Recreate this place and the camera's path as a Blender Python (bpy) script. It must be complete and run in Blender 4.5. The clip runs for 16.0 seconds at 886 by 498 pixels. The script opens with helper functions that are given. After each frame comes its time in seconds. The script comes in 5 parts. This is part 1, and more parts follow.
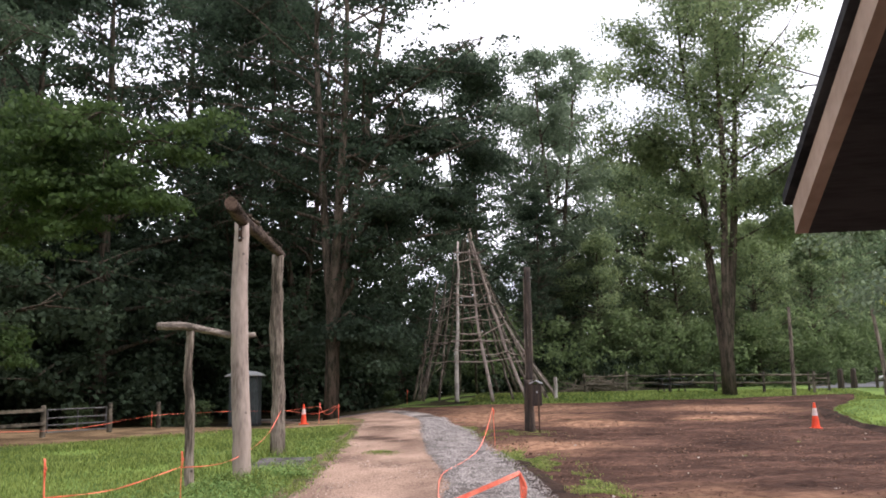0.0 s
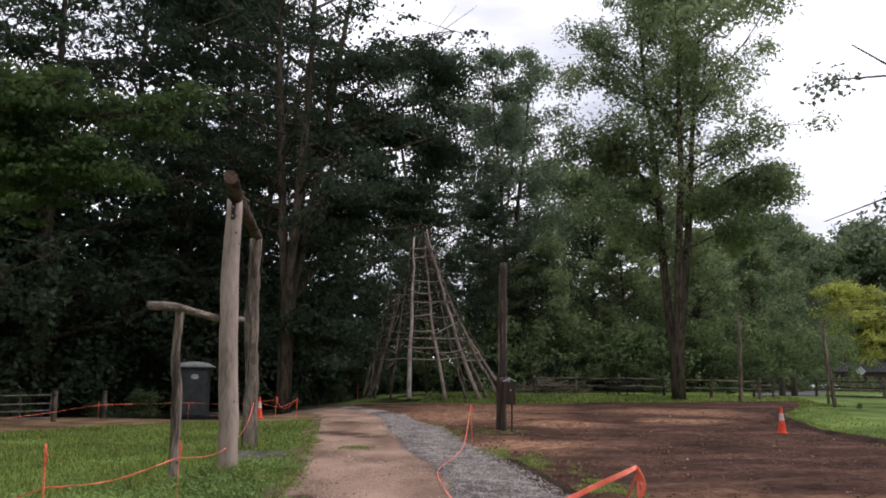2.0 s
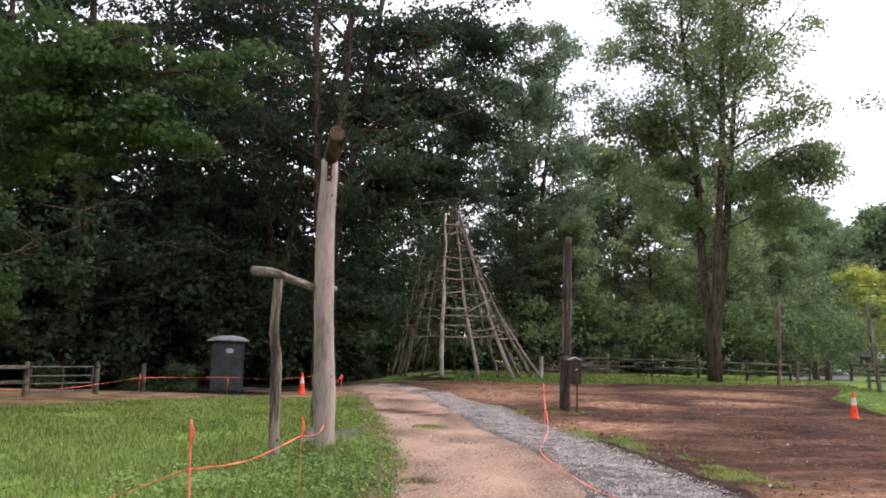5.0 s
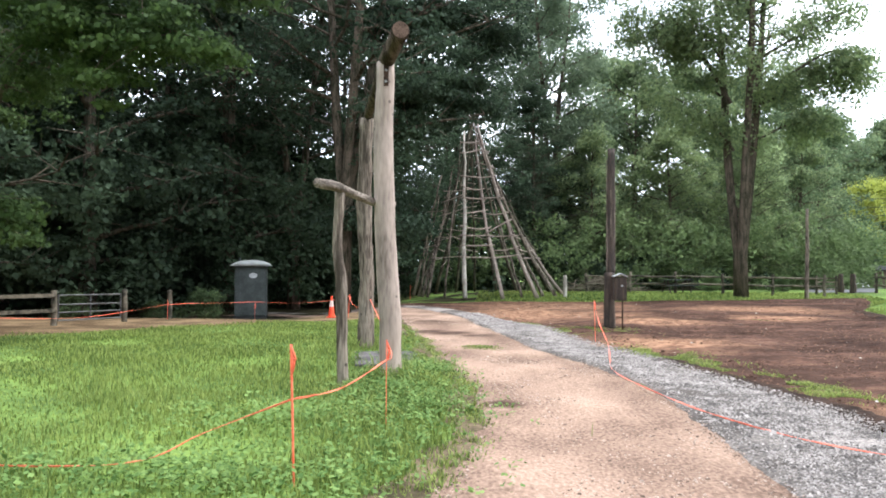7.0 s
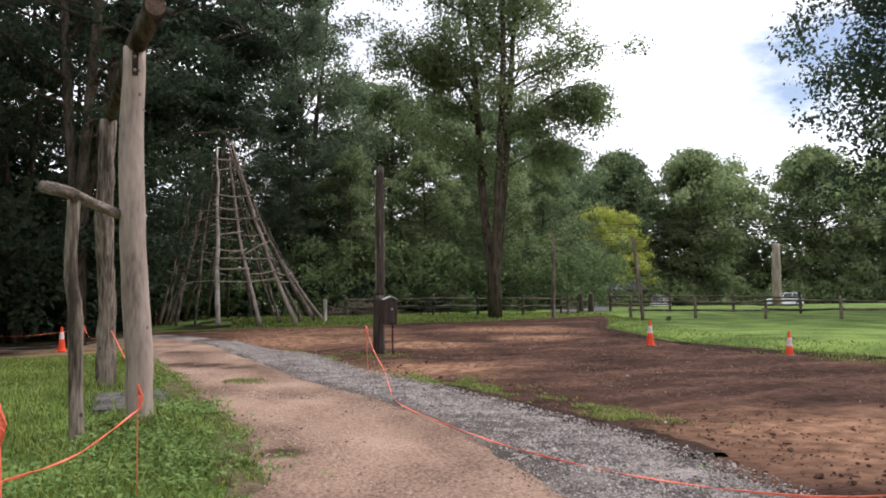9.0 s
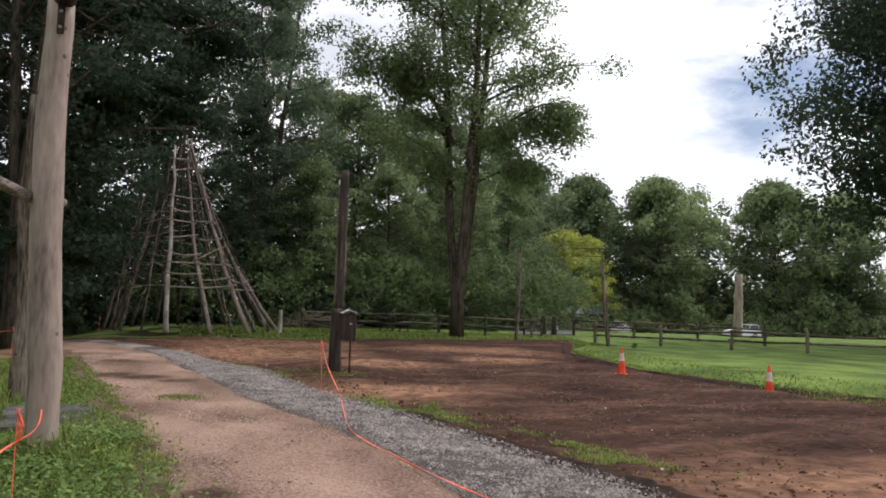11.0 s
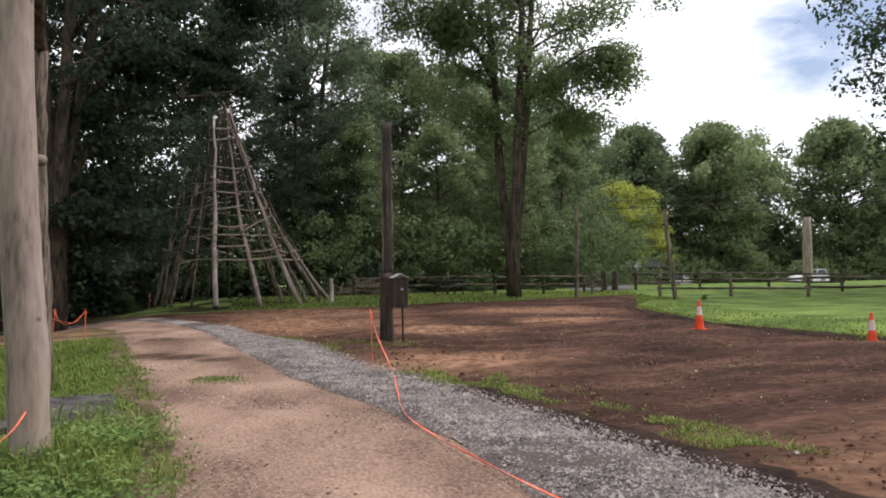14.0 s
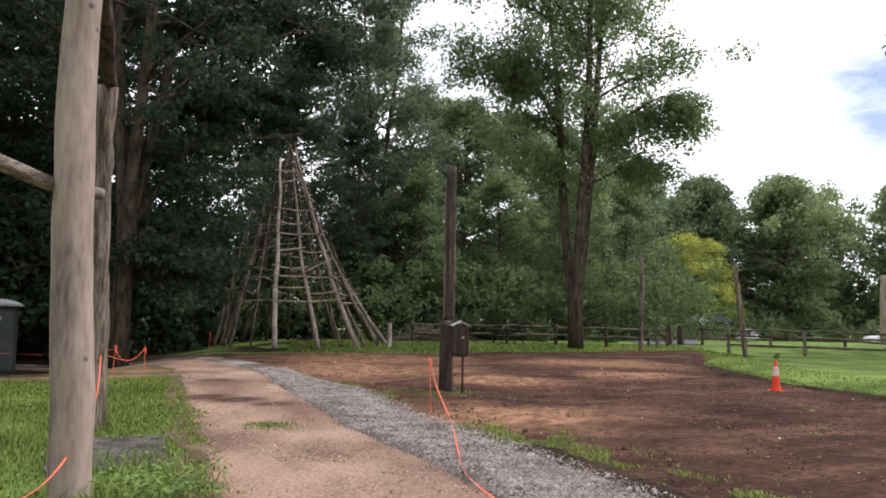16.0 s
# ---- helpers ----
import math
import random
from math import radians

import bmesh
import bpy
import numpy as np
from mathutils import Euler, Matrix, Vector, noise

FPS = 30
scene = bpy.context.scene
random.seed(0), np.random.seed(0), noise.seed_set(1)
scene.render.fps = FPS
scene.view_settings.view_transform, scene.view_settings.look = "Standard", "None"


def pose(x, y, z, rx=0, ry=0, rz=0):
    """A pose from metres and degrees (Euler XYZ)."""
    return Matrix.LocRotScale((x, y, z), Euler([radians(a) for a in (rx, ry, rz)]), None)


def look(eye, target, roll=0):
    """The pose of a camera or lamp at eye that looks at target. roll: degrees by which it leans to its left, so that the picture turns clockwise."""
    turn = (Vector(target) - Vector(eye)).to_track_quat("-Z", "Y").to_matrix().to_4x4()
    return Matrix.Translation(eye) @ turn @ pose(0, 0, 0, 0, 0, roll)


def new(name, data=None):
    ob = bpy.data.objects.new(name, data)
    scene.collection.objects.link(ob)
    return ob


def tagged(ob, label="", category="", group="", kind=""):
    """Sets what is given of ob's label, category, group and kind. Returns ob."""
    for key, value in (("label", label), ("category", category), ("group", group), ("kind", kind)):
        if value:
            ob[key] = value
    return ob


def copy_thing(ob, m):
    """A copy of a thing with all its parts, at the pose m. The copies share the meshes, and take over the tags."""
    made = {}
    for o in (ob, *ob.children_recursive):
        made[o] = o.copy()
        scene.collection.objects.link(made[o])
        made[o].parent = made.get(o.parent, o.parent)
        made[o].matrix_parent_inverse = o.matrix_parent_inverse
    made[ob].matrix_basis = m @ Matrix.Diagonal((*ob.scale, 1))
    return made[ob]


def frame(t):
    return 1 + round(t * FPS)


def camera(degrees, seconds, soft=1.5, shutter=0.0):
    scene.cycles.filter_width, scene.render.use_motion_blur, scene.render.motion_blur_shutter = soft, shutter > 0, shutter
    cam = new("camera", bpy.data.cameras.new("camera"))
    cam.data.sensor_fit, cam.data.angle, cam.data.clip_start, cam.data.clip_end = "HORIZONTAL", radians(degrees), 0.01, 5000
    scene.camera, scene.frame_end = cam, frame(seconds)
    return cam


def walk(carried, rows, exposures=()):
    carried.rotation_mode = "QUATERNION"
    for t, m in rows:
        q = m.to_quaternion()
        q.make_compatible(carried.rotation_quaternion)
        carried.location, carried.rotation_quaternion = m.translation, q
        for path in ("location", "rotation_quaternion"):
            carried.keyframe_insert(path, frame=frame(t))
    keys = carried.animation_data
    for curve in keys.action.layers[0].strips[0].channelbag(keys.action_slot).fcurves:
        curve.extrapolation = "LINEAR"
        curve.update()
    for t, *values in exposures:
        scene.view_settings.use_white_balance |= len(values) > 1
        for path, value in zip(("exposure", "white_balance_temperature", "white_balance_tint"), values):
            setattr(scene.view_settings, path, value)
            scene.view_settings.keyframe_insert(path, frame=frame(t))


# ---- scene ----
cam = camera(56.9, 16.0, soft=1.8)
PATH = [
    (0, (3.398, -2.521, 1.81), (3.102, -0.564, 2.102), -1.1),
    (0.5, (3.118, -2.402, 1.791), (2.923, -0.434, 2.091), 0.4),
    (1, (2.856, -2.279, 1.757), (2.703, -0.308, 2.06), -0.2),
    (1.5, (2.586, -2.081, 1.733), (2.46, -0.109, 2.043), -1.4),
    (2, (2.215, -2.056, 1.696), (2.075, -0.082, 1.987), 0.5),
    (2.5, (1.909, -1.918, 1.669), (1.71, 0.057, 1.915), -0.6),
    (3, (1.698, -1.707, 1.649), (1.531, 0.276, 1.851), -0.2),
    (5.5, (0.305, -1.023, 1.589), (0.142, 0.955, 1.834), 1.9),
    (6, (0.078, -0.724, 1.552), (-0.189, 1.249, 1.747), 1.5),
    (6.5, (-0.124, -0.575, 1.522), (-0.4, 1.402, 1.631), 1.2),
    (7, (-0.372, -0.468, 1.524), (-0.525, 1.526, 1.577), 0.2),
    (7.5, (-0.461, -0.226, 1.501), (-0.491, 1.772, 1.595), 0.1),
    (8, (-0.521, 0.168, 1.522), (-0.5, 2.163, 1.666), -0.3),
    (8.5, (-0.63, 0.446, 1.498), (-0.41, 2.43, 1.622), -1.7),
    (9, (-0.641, 0.765, 1.52), (-0.197, 2.712, 1.629), -0.6),
    (11.5, (-0.396, 2.366, 1.51), (0.146, 4.285, 1.666), 2.2),
    (12, (-0.337, 2.639, 1.513), (0.266, 4.541, 1.65), 1.0),
    (12.5, (-0.225, 2.922, 1.508), (0.211, 4.871, 1.623), -0.4),
    (13, (-0.203, 3.185, 1.485), (0.217, 5.138, 1.567), 0.4),
    (13.5, (-0.232, 3.428, 1.49), (0.246, 5.369, 1.554), 0.6),
    (14, (-0.115, 3.656, 1.481), (0.3, 5.612, 1.539), -0.9),
    (14.5, (-0.009, 3.776, 1.504), (0.284, 5.753, 1.58), -1.6),
    (15, (-0.068, 3.988, 1.498), (0.211, 5.966, 1.595), -0.4),
    (15.5, (-0.126, 4.15, 1.509), (0.175, 6.123, 1.64), 0.9),
    (16, (-0.106, 4.137, 1.505), (0.165, 6.111, 1.677), 1.0),
]
walk(cam, [(t, look(eye, target, roll)) for t, eye, target, roll in PATH],
     exposures=[(0, 0.76, 6200, 18), (0.5, 0.36, 6200, 18), (1.5, -0.14, 6200, 18), (2.1, -0.09, 6200, 18), (3, 0.68, 6300, 20), (5.5, 0.64, 6200, 18), (6.0, 0.76, 6200, 18), (6.5, 1.21, 6000, 13), (7, 1.34, 5850, 7), (7.6, 1.01, 5750, 4), (8, 0.78, 5950, 6), (9, 0.34, 6250, 15), (11.5, -0.04, 6350, 15), (12.5, -0.19, 6350, 15), (13, 0.12, 6350, 15), (13.5, 0.21, 6350, 15), (14, 0.23, 6350, 15), (15, 0.42, 6350, 15), (16, 0.42, 6350, 15)])

# ---- world, sun, exposure ----
SUN_EL, SUN_AZ = 58.0, 78.0
world = bpy.data.worlds.new("world")
scene.world = world
world.use_nodes = True
wn, wl = world.node_tree.nodes, world.node_tree.links
wn.clear()
w_out = wn.new("ShaderNodeOutputWorld")
w_bg = wn.new("ShaderNodeBackground")
w_sky = wn.new("ShaderNodeTexSky")
w_sky.sky_type = "NISHITA"
w_sky.sun_disc = False
w_sky.sun_elevation, w_sky.sun_rotation = radians(SUN_EL), radians(SUN_AZ)
w_sky.air_density, w_sky.dust_density = 1.0, 2.0
w_co = wn.new("ShaderNodeTexCoord")
w_map = wn.new("ShaderNodeMapping")
w_map.inputs["Scale"].default_value = (1.0, 1.0, 2.6)
w_noise = wn.new("ShaderNodeTexNoise")
w_noise.inputs["Scale"].default_value = 2.3
w_noise.inputs["Detail"].default_value = 7.0
w_noise.inputs["Roughness"].default_value = 0.58
w_ramp = wn.new("ShaderNodeValToRGB")
w_ramp.color_ramp.elements[0].position, w_ramp.color_ramp.elements[1].position = 0.30, 0.46
w_noise2 = wn.new("ShaderNodeTexNoise")
w_noise2.inputs["Scale"].default_value = 3.1
w_noise2.inputs["Detail"].default_value = 5.0
w_cloud = wn.new("ShaderNodeValToRGB")
w_cloud.color_ramp.elements[0].position, w_cloud.color_ramp.elements[0].color = 0.32, (7.2, 7.5, 8.1, 1)
w_cloud.color_ramp.elements[1].position, w_cloud.color_ramp.elements[1].color = 0.5, (12.2, 12.3, 12.5, 1)
w_mix = wn.new("ShaderNodeMix")
w_mix.data_type = "RGBA"
w_bg.inputs["Strength"].default_value = 0.11
wl.new(w_co.outputs["Generated"], w_map.inputs["Vector"])
wl.new(w_map.outputs["Vector"], w_noise.inputs["Vector"])
wl.new(w_map.outputs["Vector"], w_noise2.inputs["Vector"])
wl.new(w_noise.outputs["Fac"], w_ramp.inputs["Fac"])
wl.new(w_noise2.outputs["Fac"], w_cloud.inputs["Fac"])
wl.new(w_ramp.outputs["Color"], w_mix.inputs["Factor"])
wl.new(w_sky.outputs["Color"], w_mix.inputs["A"])
wl.new(w_cloud.outputs["Color"], w_mix.inputs["B"])
wl.new(w_mix.outputs["Result"], w_bg.inputs["Color"])
wl.new(w_bg.outputs["Background"], w_out.inputs["Surface"])

sun = new("sun", bpy.data.lights.new("sun", "SUN"))
sun.data.energy, sun.data.angle, sun.data.color = 2.2, radians(20), (1.0, 0.95, 0.88)
_a, _e = radians(SUN_AZ), radians(SUN_EL)
_d = Vector((math.sin(_a) * math.cos(_e), math.cos(_a) * math.cos(_e), math.sin(_e)))
sun.matrix_world = look(_d * 60, (0, 0, 0))


# ---- materials ----
def mat(name, dark, light, rough=0.85, scale=6.0, fine=40.0, bump=0.25, metal=0.0, stretch=(1, 1, 1),
        mid=None, contrast=(0.35, 0.65), island=0.0, tint=0.0, coords="Object", dist=0.02):
    """A surface with broad and fine colour variation and fine relief."""
    m = bpy.data.materials.new(name)
    m.use_nodes = True
    n, l = m.node_tree.nodes, m.node_tree.links
    b = n["Principled BSDF"]
    b.inputs["Roughness"].default_value, b.inputs["Metallic"].default_value = rough, metal
    if rough >= 0.9:
        b.inputs["Specular IOR Level"].default_value = 0.08
    co, mp = n.new("ShaderNodeTexCoord"), n.new("ShaderNodeMapping")
    mp.inputs["Scale"].default_value = stretch
    l.new(co.outputs[coords], mp.inputs["Vector"])
    big, small = n.new("ShaderNodeTexNoise"), n.new("ShaderNodeTexNoise")
    for node, s, dt in ((big, scale, 7.0), (small, fine, 7.0)):
        node.inputs["Scale"].default_value, node.inputs["Detail"].default_value = s, dt
        l.new(mp.outputs["Vector"], node.inputs["Vector"])
    add = n.new("ShaderNodeMath")
    add.operation = "MULTIPLY_ADD"
    l.new(small.outputs["Fac"], add.inputs[0])
    add.inputs[1].default_value = 0.6
    l.new(big.outputs["Fac"], add.inputs[2])
    sub = n.new("ShaderNodeMath")
    sub.operation = "SUBTRACT"
    l.new(add.outputs[0], sub.inputs[0])
    sub.inputs[1].default_value = 0.3
    fac = sub.outputs[0]
    if island:
        geo, ma = n.new("ShaderNodeNewGeometry"), n.new("ShaderNodeMath")
        ma.operation = "MULTIPLY_ADD"
        ma.inputs[1].default_value, = (island,)
        l.new(geo.outputs["Random Per Island"], ma.inputs[0])
        l.new(fac, ma.inputs[2])
        sb = n.new("ShaderNodeMath")
        sb.operation = "SUBTRACT"
        sb.inputs[1].default_value = island / 2
        l.new(ma.outputs[0], sb.inputs[0])
        fac = sb.outputs[0]
    if tint:
        oi, ma = n.new("ShaderNodeObjectInfo"), n.new("ShaderNodeMath")
        ma.operation = "MULTIPLY_ADD"
        ma.inputs[1].default_value = tint
        l.new(oi.outputs["Random"], ma.inputs[0])
        l.new(fac, ma.inputs[2])
        sb = n.new("ShaderNodeMath")
        sb.operation = "SUBTRACT"
        sb.inputs[1].default_value = tint / 2
        l.new(ma.outputs[0], sb.inputs[0])
        fac = sb.outputs[0]
    ramp = n.new("ShaderNodeValToRGB")
    e = ramp.color_ramp.elements
    e[0].position, e[0].color = contrast[0], (*dark, 1)
    e[1].position, e[1].color = contrast[1], (*light, 1)
    if mid:
        k = e.new((contrast[0] + contrast[1]) / 2)
        k.color = (*mid, 1)
    l.new(fac, ramp.inputs["Fac"])
    l.new(ramp.outputs["Color"], b.inputs["Base Color"])
    if bump:
        bp = n.new("ShaderNodeBump")
        bp.inputs["Strength"].default_value, bp.inputs["Distance"].default_value = bump, dist
        l.new(add.outputs[0], bp.inputs["Height"])
        l.new(bp.outputs["Normal"], b.inputs["Normal"])
    return m


def cracks(m, depth=0.55, knots=2.2):
    """Drying cracks along a standing log, and a few dark knots."""
    n, l = m.node_tree.nodes, m.node_tree.links
    b = n["Principled BSDF"]
    src = b.inputs["Base Color"].links[0].from_socket
    co, mp, nz, vo = n.new("ShaderNodeTexCoord"), n.new("ShaderNodeMapping"), n.new("ShaderNodeTexNoise"), n.new("ShaderNodeTexVoronoi")
    mp.inputs["Scale"].default_value = (11, 11, 0.35)
    nz.inputs["Scale"].default_value, nz.inputs["Detail"].default_value = 1.6, 3.0
    vo.inputs["Scale"].default_value = knots
    l.new(co.outputs["Object"], mp.inputs["Vector"])
    l.new(mp.outputs["Vector"], nz.inputs["Vector"])
    l.new(co.outputs["Object"], vo.inputs["Vector"])
    a, k, mn, mx = n.new("ShaderNodeMapRange"), n.new("ShaderNodeMapRange"), n.new("ShaderNodeMath"), n.new("ShaderNodeMix")
    a.inputs["From Min"].default_value, a.inputs["From Max"].default_value = 0.30, 0.36
    a.inputs["To Min"].default_value, a.inputs["To Max"].default_value = 1 - depth, 1.0
    k.inputs["From Min"].default_value, k.inputs["From Max"].default_value = 0.045, 0.10
    k.inputs["To Min"].default_value, k.inputs["To Max"].default_value = 1 - depth, 1.0
    l.new(nz.outputs["Fac"], a.inputs["Value"])
    l.new(vo.outputs["Distance"], k.inputs["Value"])
    mn.operation = "MULTIPLY"
    l.new(a.outputs["Result"], mn.inputs[0])
    l.new(k.outputs["Result"], mn.inputs[1])
    mx.data_type, mx.blend_type = "RGBA", "MULTIPLY"
    mx.inputs["Factor"].default_value = 1.0
    l.new(src, mx.inputs["A"])
    l.new(mn.outputs[0], mx.inputs["B"])
    l.new(mx.outputs["Result"], b.inputs["Base Color"])


def leaf_mat(name, dark, light, glow=0.35, island=0.3, tint=0.35):
    """Leaves: matt green with light passing through."""
    m = mat(name, dark, light, rough=0.6, scale=0.35, fine=3.0, bump=0, island=island, tint=tint, contrast=(0.2, 0.8))
    n, l = m.node_tree.nodes, m.node_tree.links
    b = n["Principled BSDF"]
    b.inputs["Specular IOR Level"].default_value = 0.12
    ramp = [x for x in n if x.bl_idname == "ShaderNodeValToRGB"][0]
    tr, mx = n.new("ShaderNodeBsdfTranslucent"), n.new("ShaderNodeMixShader")
    l.new(ramp.outputs["Color"], tr.inputs["Color"])
    mx.inputs["Fac"].default_value = glow
    l.new(b.outputs["BSDF"], mx.inputs[1])
    l.new(tr.outputs["BSDF"], mx.inputs[2])
    l.new(mx.outputs["Shader"], n["Material Output"].inputs["Surface"])
    return m


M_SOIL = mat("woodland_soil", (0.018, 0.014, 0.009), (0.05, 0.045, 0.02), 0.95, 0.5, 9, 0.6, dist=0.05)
M_LAWN = mat("lawn_ground", (0.06, 0.096, 0.025), (0.165, 0.235, 0.055), 0.95, 0.5, 9, 0.7, mid=(0.11, 0.165, 0.04), dist=0.04)
M_ROAD = mat("packed_dirt", (0.133, 0.086, 0.064), (0.35, 0.24, 0.18), 0.95, 0.45, 24, 0.7, mid=(0.24, 0.16, 0.119), dist=0.03, stretch=(1.4, 0.7, 1))
M_GRAVEL = mat("grey_gravel", (0.085, 0.072, 0.064), (0.3, 0.262, 0.238), 0.9, 0.8, 26, 1.0, mid=(0.15, 0.13, 0.118), dist=0.04)
M_LOT = mat("turned_earth", (0.026, 0.0135, 0.0095), (0.14, 0.076, 0.053), 0.95, 0.7, 11.0, 1.0, mid=(0.064, 0.034, 0.024), contrast=(0.28, 0.75), dist=0.1, stretch=(0.7, 1.2, 1))


def tan_patches(m, blobs, tan_a, tan_b):
    """Dry tan earth in ragged patches (x, y, size) over the dark soil."""
    n, l = m.node_tree.nodes, m.node_tree.links
    ramp = [x for x in n if x.bl_idname == "ShaderNodeValToRGB"][0]
    co, nz, nz2 = n.new("ShaderNodeTexCoord"), n.new("ShaderNodeTexNoise"), n.new("ShaderNodeTexNoise")
    nz.inputs["Scale"].default_value, nz.inputs["Detail"].default_value = 0.7, 7.0
    nz2.inputs["Scale"].default_value, nz2.inputs["Detail"].default_value = 4.0, 5.0
    l.new(co.outputs["Object"], nz.inputs["Vector"])
    l.new(co.outputs["Object"], nz2.inputs["Vector"])
    best = None
    for x, y, r in blobs:
        d, mr = n.new("ShaderNodeVectorMath"), n.new("ShaderNodeMapRange")
        d.operation = "DISTANCE"
        d.inputs[1].default_value = (x, y, 0)
        l.new(co.outputs["Object"], d.inputs[0])
        l.new(d.outputs["Value"], mr.inputs["Value"])
        for k, v in (("From Min", r * 1.5), ("From Max", r * 0.3), ("To Min", 0.0), ("To Max", 1.0)):
            mr.inputs[k].default_value = v
        if best is None:
            best = mr.outputs["Result"]
        else:
            mx = n.new("ShaderNodeMath")
            mx.operation = "MAXIMUM"
            l.new(best, mx.inputs[0])
            l.new(mr.outputs["Result"], mx.inputs[1])
            best = mx.outputs[0]
    ad = n.new("ShaderNodeMath")
    ad.operation = "ADD"
    l.new(best, ad.inputs[0])
    l.new(nz.outputs["Fac"], ad.inputs[1])
    mk = n.new("ShaderNodeMapRange")
    mk.inputs["From Min"].default_value, mk.inputs["From Max"].default_value = 0.86, 1.4
    l.new(ad.outputs[0], mk.inputs["Value"])
    tr = n.new("ShaderNodeValToRGB")
    tr.color_ramp.elements[0].position, tr.color_ramp.elements[0].color = 0.35, (*tan_a, 1)
    tr.color_ramp.elements[1].position, tr.color_ramp.elements[1].color = 0.65, (*tan_b, 1)
    l.new(nz2.outputs["Fac"], tr.inputs["Fac"])
    mix = n.new("ShaderNodeMix")
    mix.data_type = "RGBA"
    l.new(mk.outputs["Result"], mix.inputs["Factor"])
    l.new(ramp.outputs["Color"], mix.inputs["A"])
    l.new(tr.outputs["Color"], mix.inputs["B"])
    l.new(mix.outputs["Result"], n["Principled BSDF"].inputs["Base Color"])


tan_patches(M_LOT, ((2.6, 16.6, 2.2), (0.5, 28, 4.5), (1.5, 34.5, 4.5), (5.6, 7.8, 2.6), (7.5, 5.5, 3.0), (9.5, 33, 3.5), (8.5, 26.5, 2.0), (4.0, 24, 2.0)), (0.13, 0.068, 0.042), (0.31, 0.175, 0.108))

def wheel_tracks(m, scale, turn, amount, soft=2.5):
    """Streaks that wheels have pressed into the earth."""
    n, l = m.node_tree.nodes, m.node_tree.links
    b = n["Principled BSDF"]
    src = b.inputs["Base Color"].links[0].from_socket
    co, mp, wv, nz = n.new("ShaderNodeTexCoord"), n.new("ShaderNodeMapping"), n.new("ShaderNodeTexWave"), n.new("ShaderNodeTexNoise")
    mp.inputs["Rotation"].default_value = (0, 0, radians(turn))
    wv.inputs["Scale"].default_value, wv.inputs["Distortion"].default_value = scale, soft
    wv.inputs["Detail"].default_value, wv.inputs["Detail Scale"].default_value = 5.0, 0.25
    nz.inputs["Scale"].default_value = 0.22
    l.new(co.outputs["Object"], mp.inputs["Vector"])
    l.new(mp.outputs["Vector"], wv.inputs["Vector"])
    l.new(co.outputs["Object"], nz.inputs["Vector"])
    r = n.new("ShaderNodeMapRange")
    r.inputs["To Min"].default_value, r.inputs["To Max"].default_value = 1 - amount, 1 + amount * 0.7
    l.new(wv.outputs["Fac"], r.inputs["Value"])
    k = n.new("ShaderNodeMapRange")
    k.inputs["From Min"].default_value, k.inputs["From Max"].default_value = 0.4, 0.6
    l.new(nz.outputs["Fac"], k.inputs["Value"])
    mx = n.new("ShaderNodeMix")
    mx.data_type, mx.blend_type = "RGBA", "MULTIPLY"
    l.new(k.outputs["Result"], mx.inputs["Factor"])
    l.new(src, mx.inputs["A"])
    l.new(r.outputs["Result"], mx.inputs["B"])
    l.new(mx.outputs["Result"], b.inputs["Base Color"])


wheel_tracks(M_LOT, 0.5, 66, 0.2, 12.0)
tan_patches(M_ROAD, ((-2.4, 19.9, 0.75), (-1.7, 19.2, 0.6), (-1.05, 18.4, 0.5), (-0.4, 8.8, 0.3), (-2.6, 23.5, 0.6)), (0.05, 0.03, 0.022), (0.1, 0.062, 0.045))
M_TRENCH = mat("dark_wet_soil", (0.018, 0.011, 0.008), (0.05, 0.03, 0.022), 0.95, 1.0, 8, 1.0, dist=0.08)
M_MARGIN = mat("trodden_soil", (0.05, 0.04, 0.022), (0.17, 0.125, 0.08), 0.95, 1.4, 14, 0.8, dist=0.04)
M_MULCH = mat("straw_litter", (0.07, 0.045, 0.025), (0.22, 0.15, 0.085), 0.95, 0.9, 18, 0.7, dist=0.04)
M_STONES = mat("gravel_stones", (0.1, 0.086, 0.079), (0.36, 0.318, 0.295), 0.85, 3, 30, 0.2, island=0.45)
M_CLODS = mat("earth_clods", (0.05, 0.028, 0.019), (0.18, 0.11, 0.077), 0.95, 3, 30, 0.3, island=0.6)
M_GRIT = mat("road_grit", (0.12, 0.085, 0.066), (0.42, 0.33, 0.27), 0.95, 3, 30, 0.3, island=0.9)
M_PALESTONE = mat("pale_stones", (0.2, 0.165, 0.14), (0.46, 0.42, 0.37), 0.85, 3, 30, 0.2, island=0.5)
M_TAR = mat("asphalt", (0.05, 0.05, 0.052), (0.1, 0.1, 0.1), 0.85, 1.0, 60, 0.3)
M_GRASS = leaf_mat("grass_blades", (0.1, 0.142, 0.036), (0.285, 0.34, 0.092), 0.35, 0.8, 0.0)
M_WEED = leaf_mat("weed_leaves", (0.085, 0.15, 0.04), (0.21, 0.30, 0.09), 0.3, 0.7, 0.0)
# Darker than the other leaves: deep woodland shade is put into this colour.
M_LEAF_A = leaf_mat("shade_darkened_leaves", (0.031, 0.048, 0.03), (0.084, 0.122, 0.069), 0.46)
# Oak green made paler and bluer, so bright haze is part of the colour.
M_LEAF_B = leaf_mat("haze_paled_oak_leaves", (0.085, 0.12, 0.08), (0.21, 0.262, 0.162), 0.68)
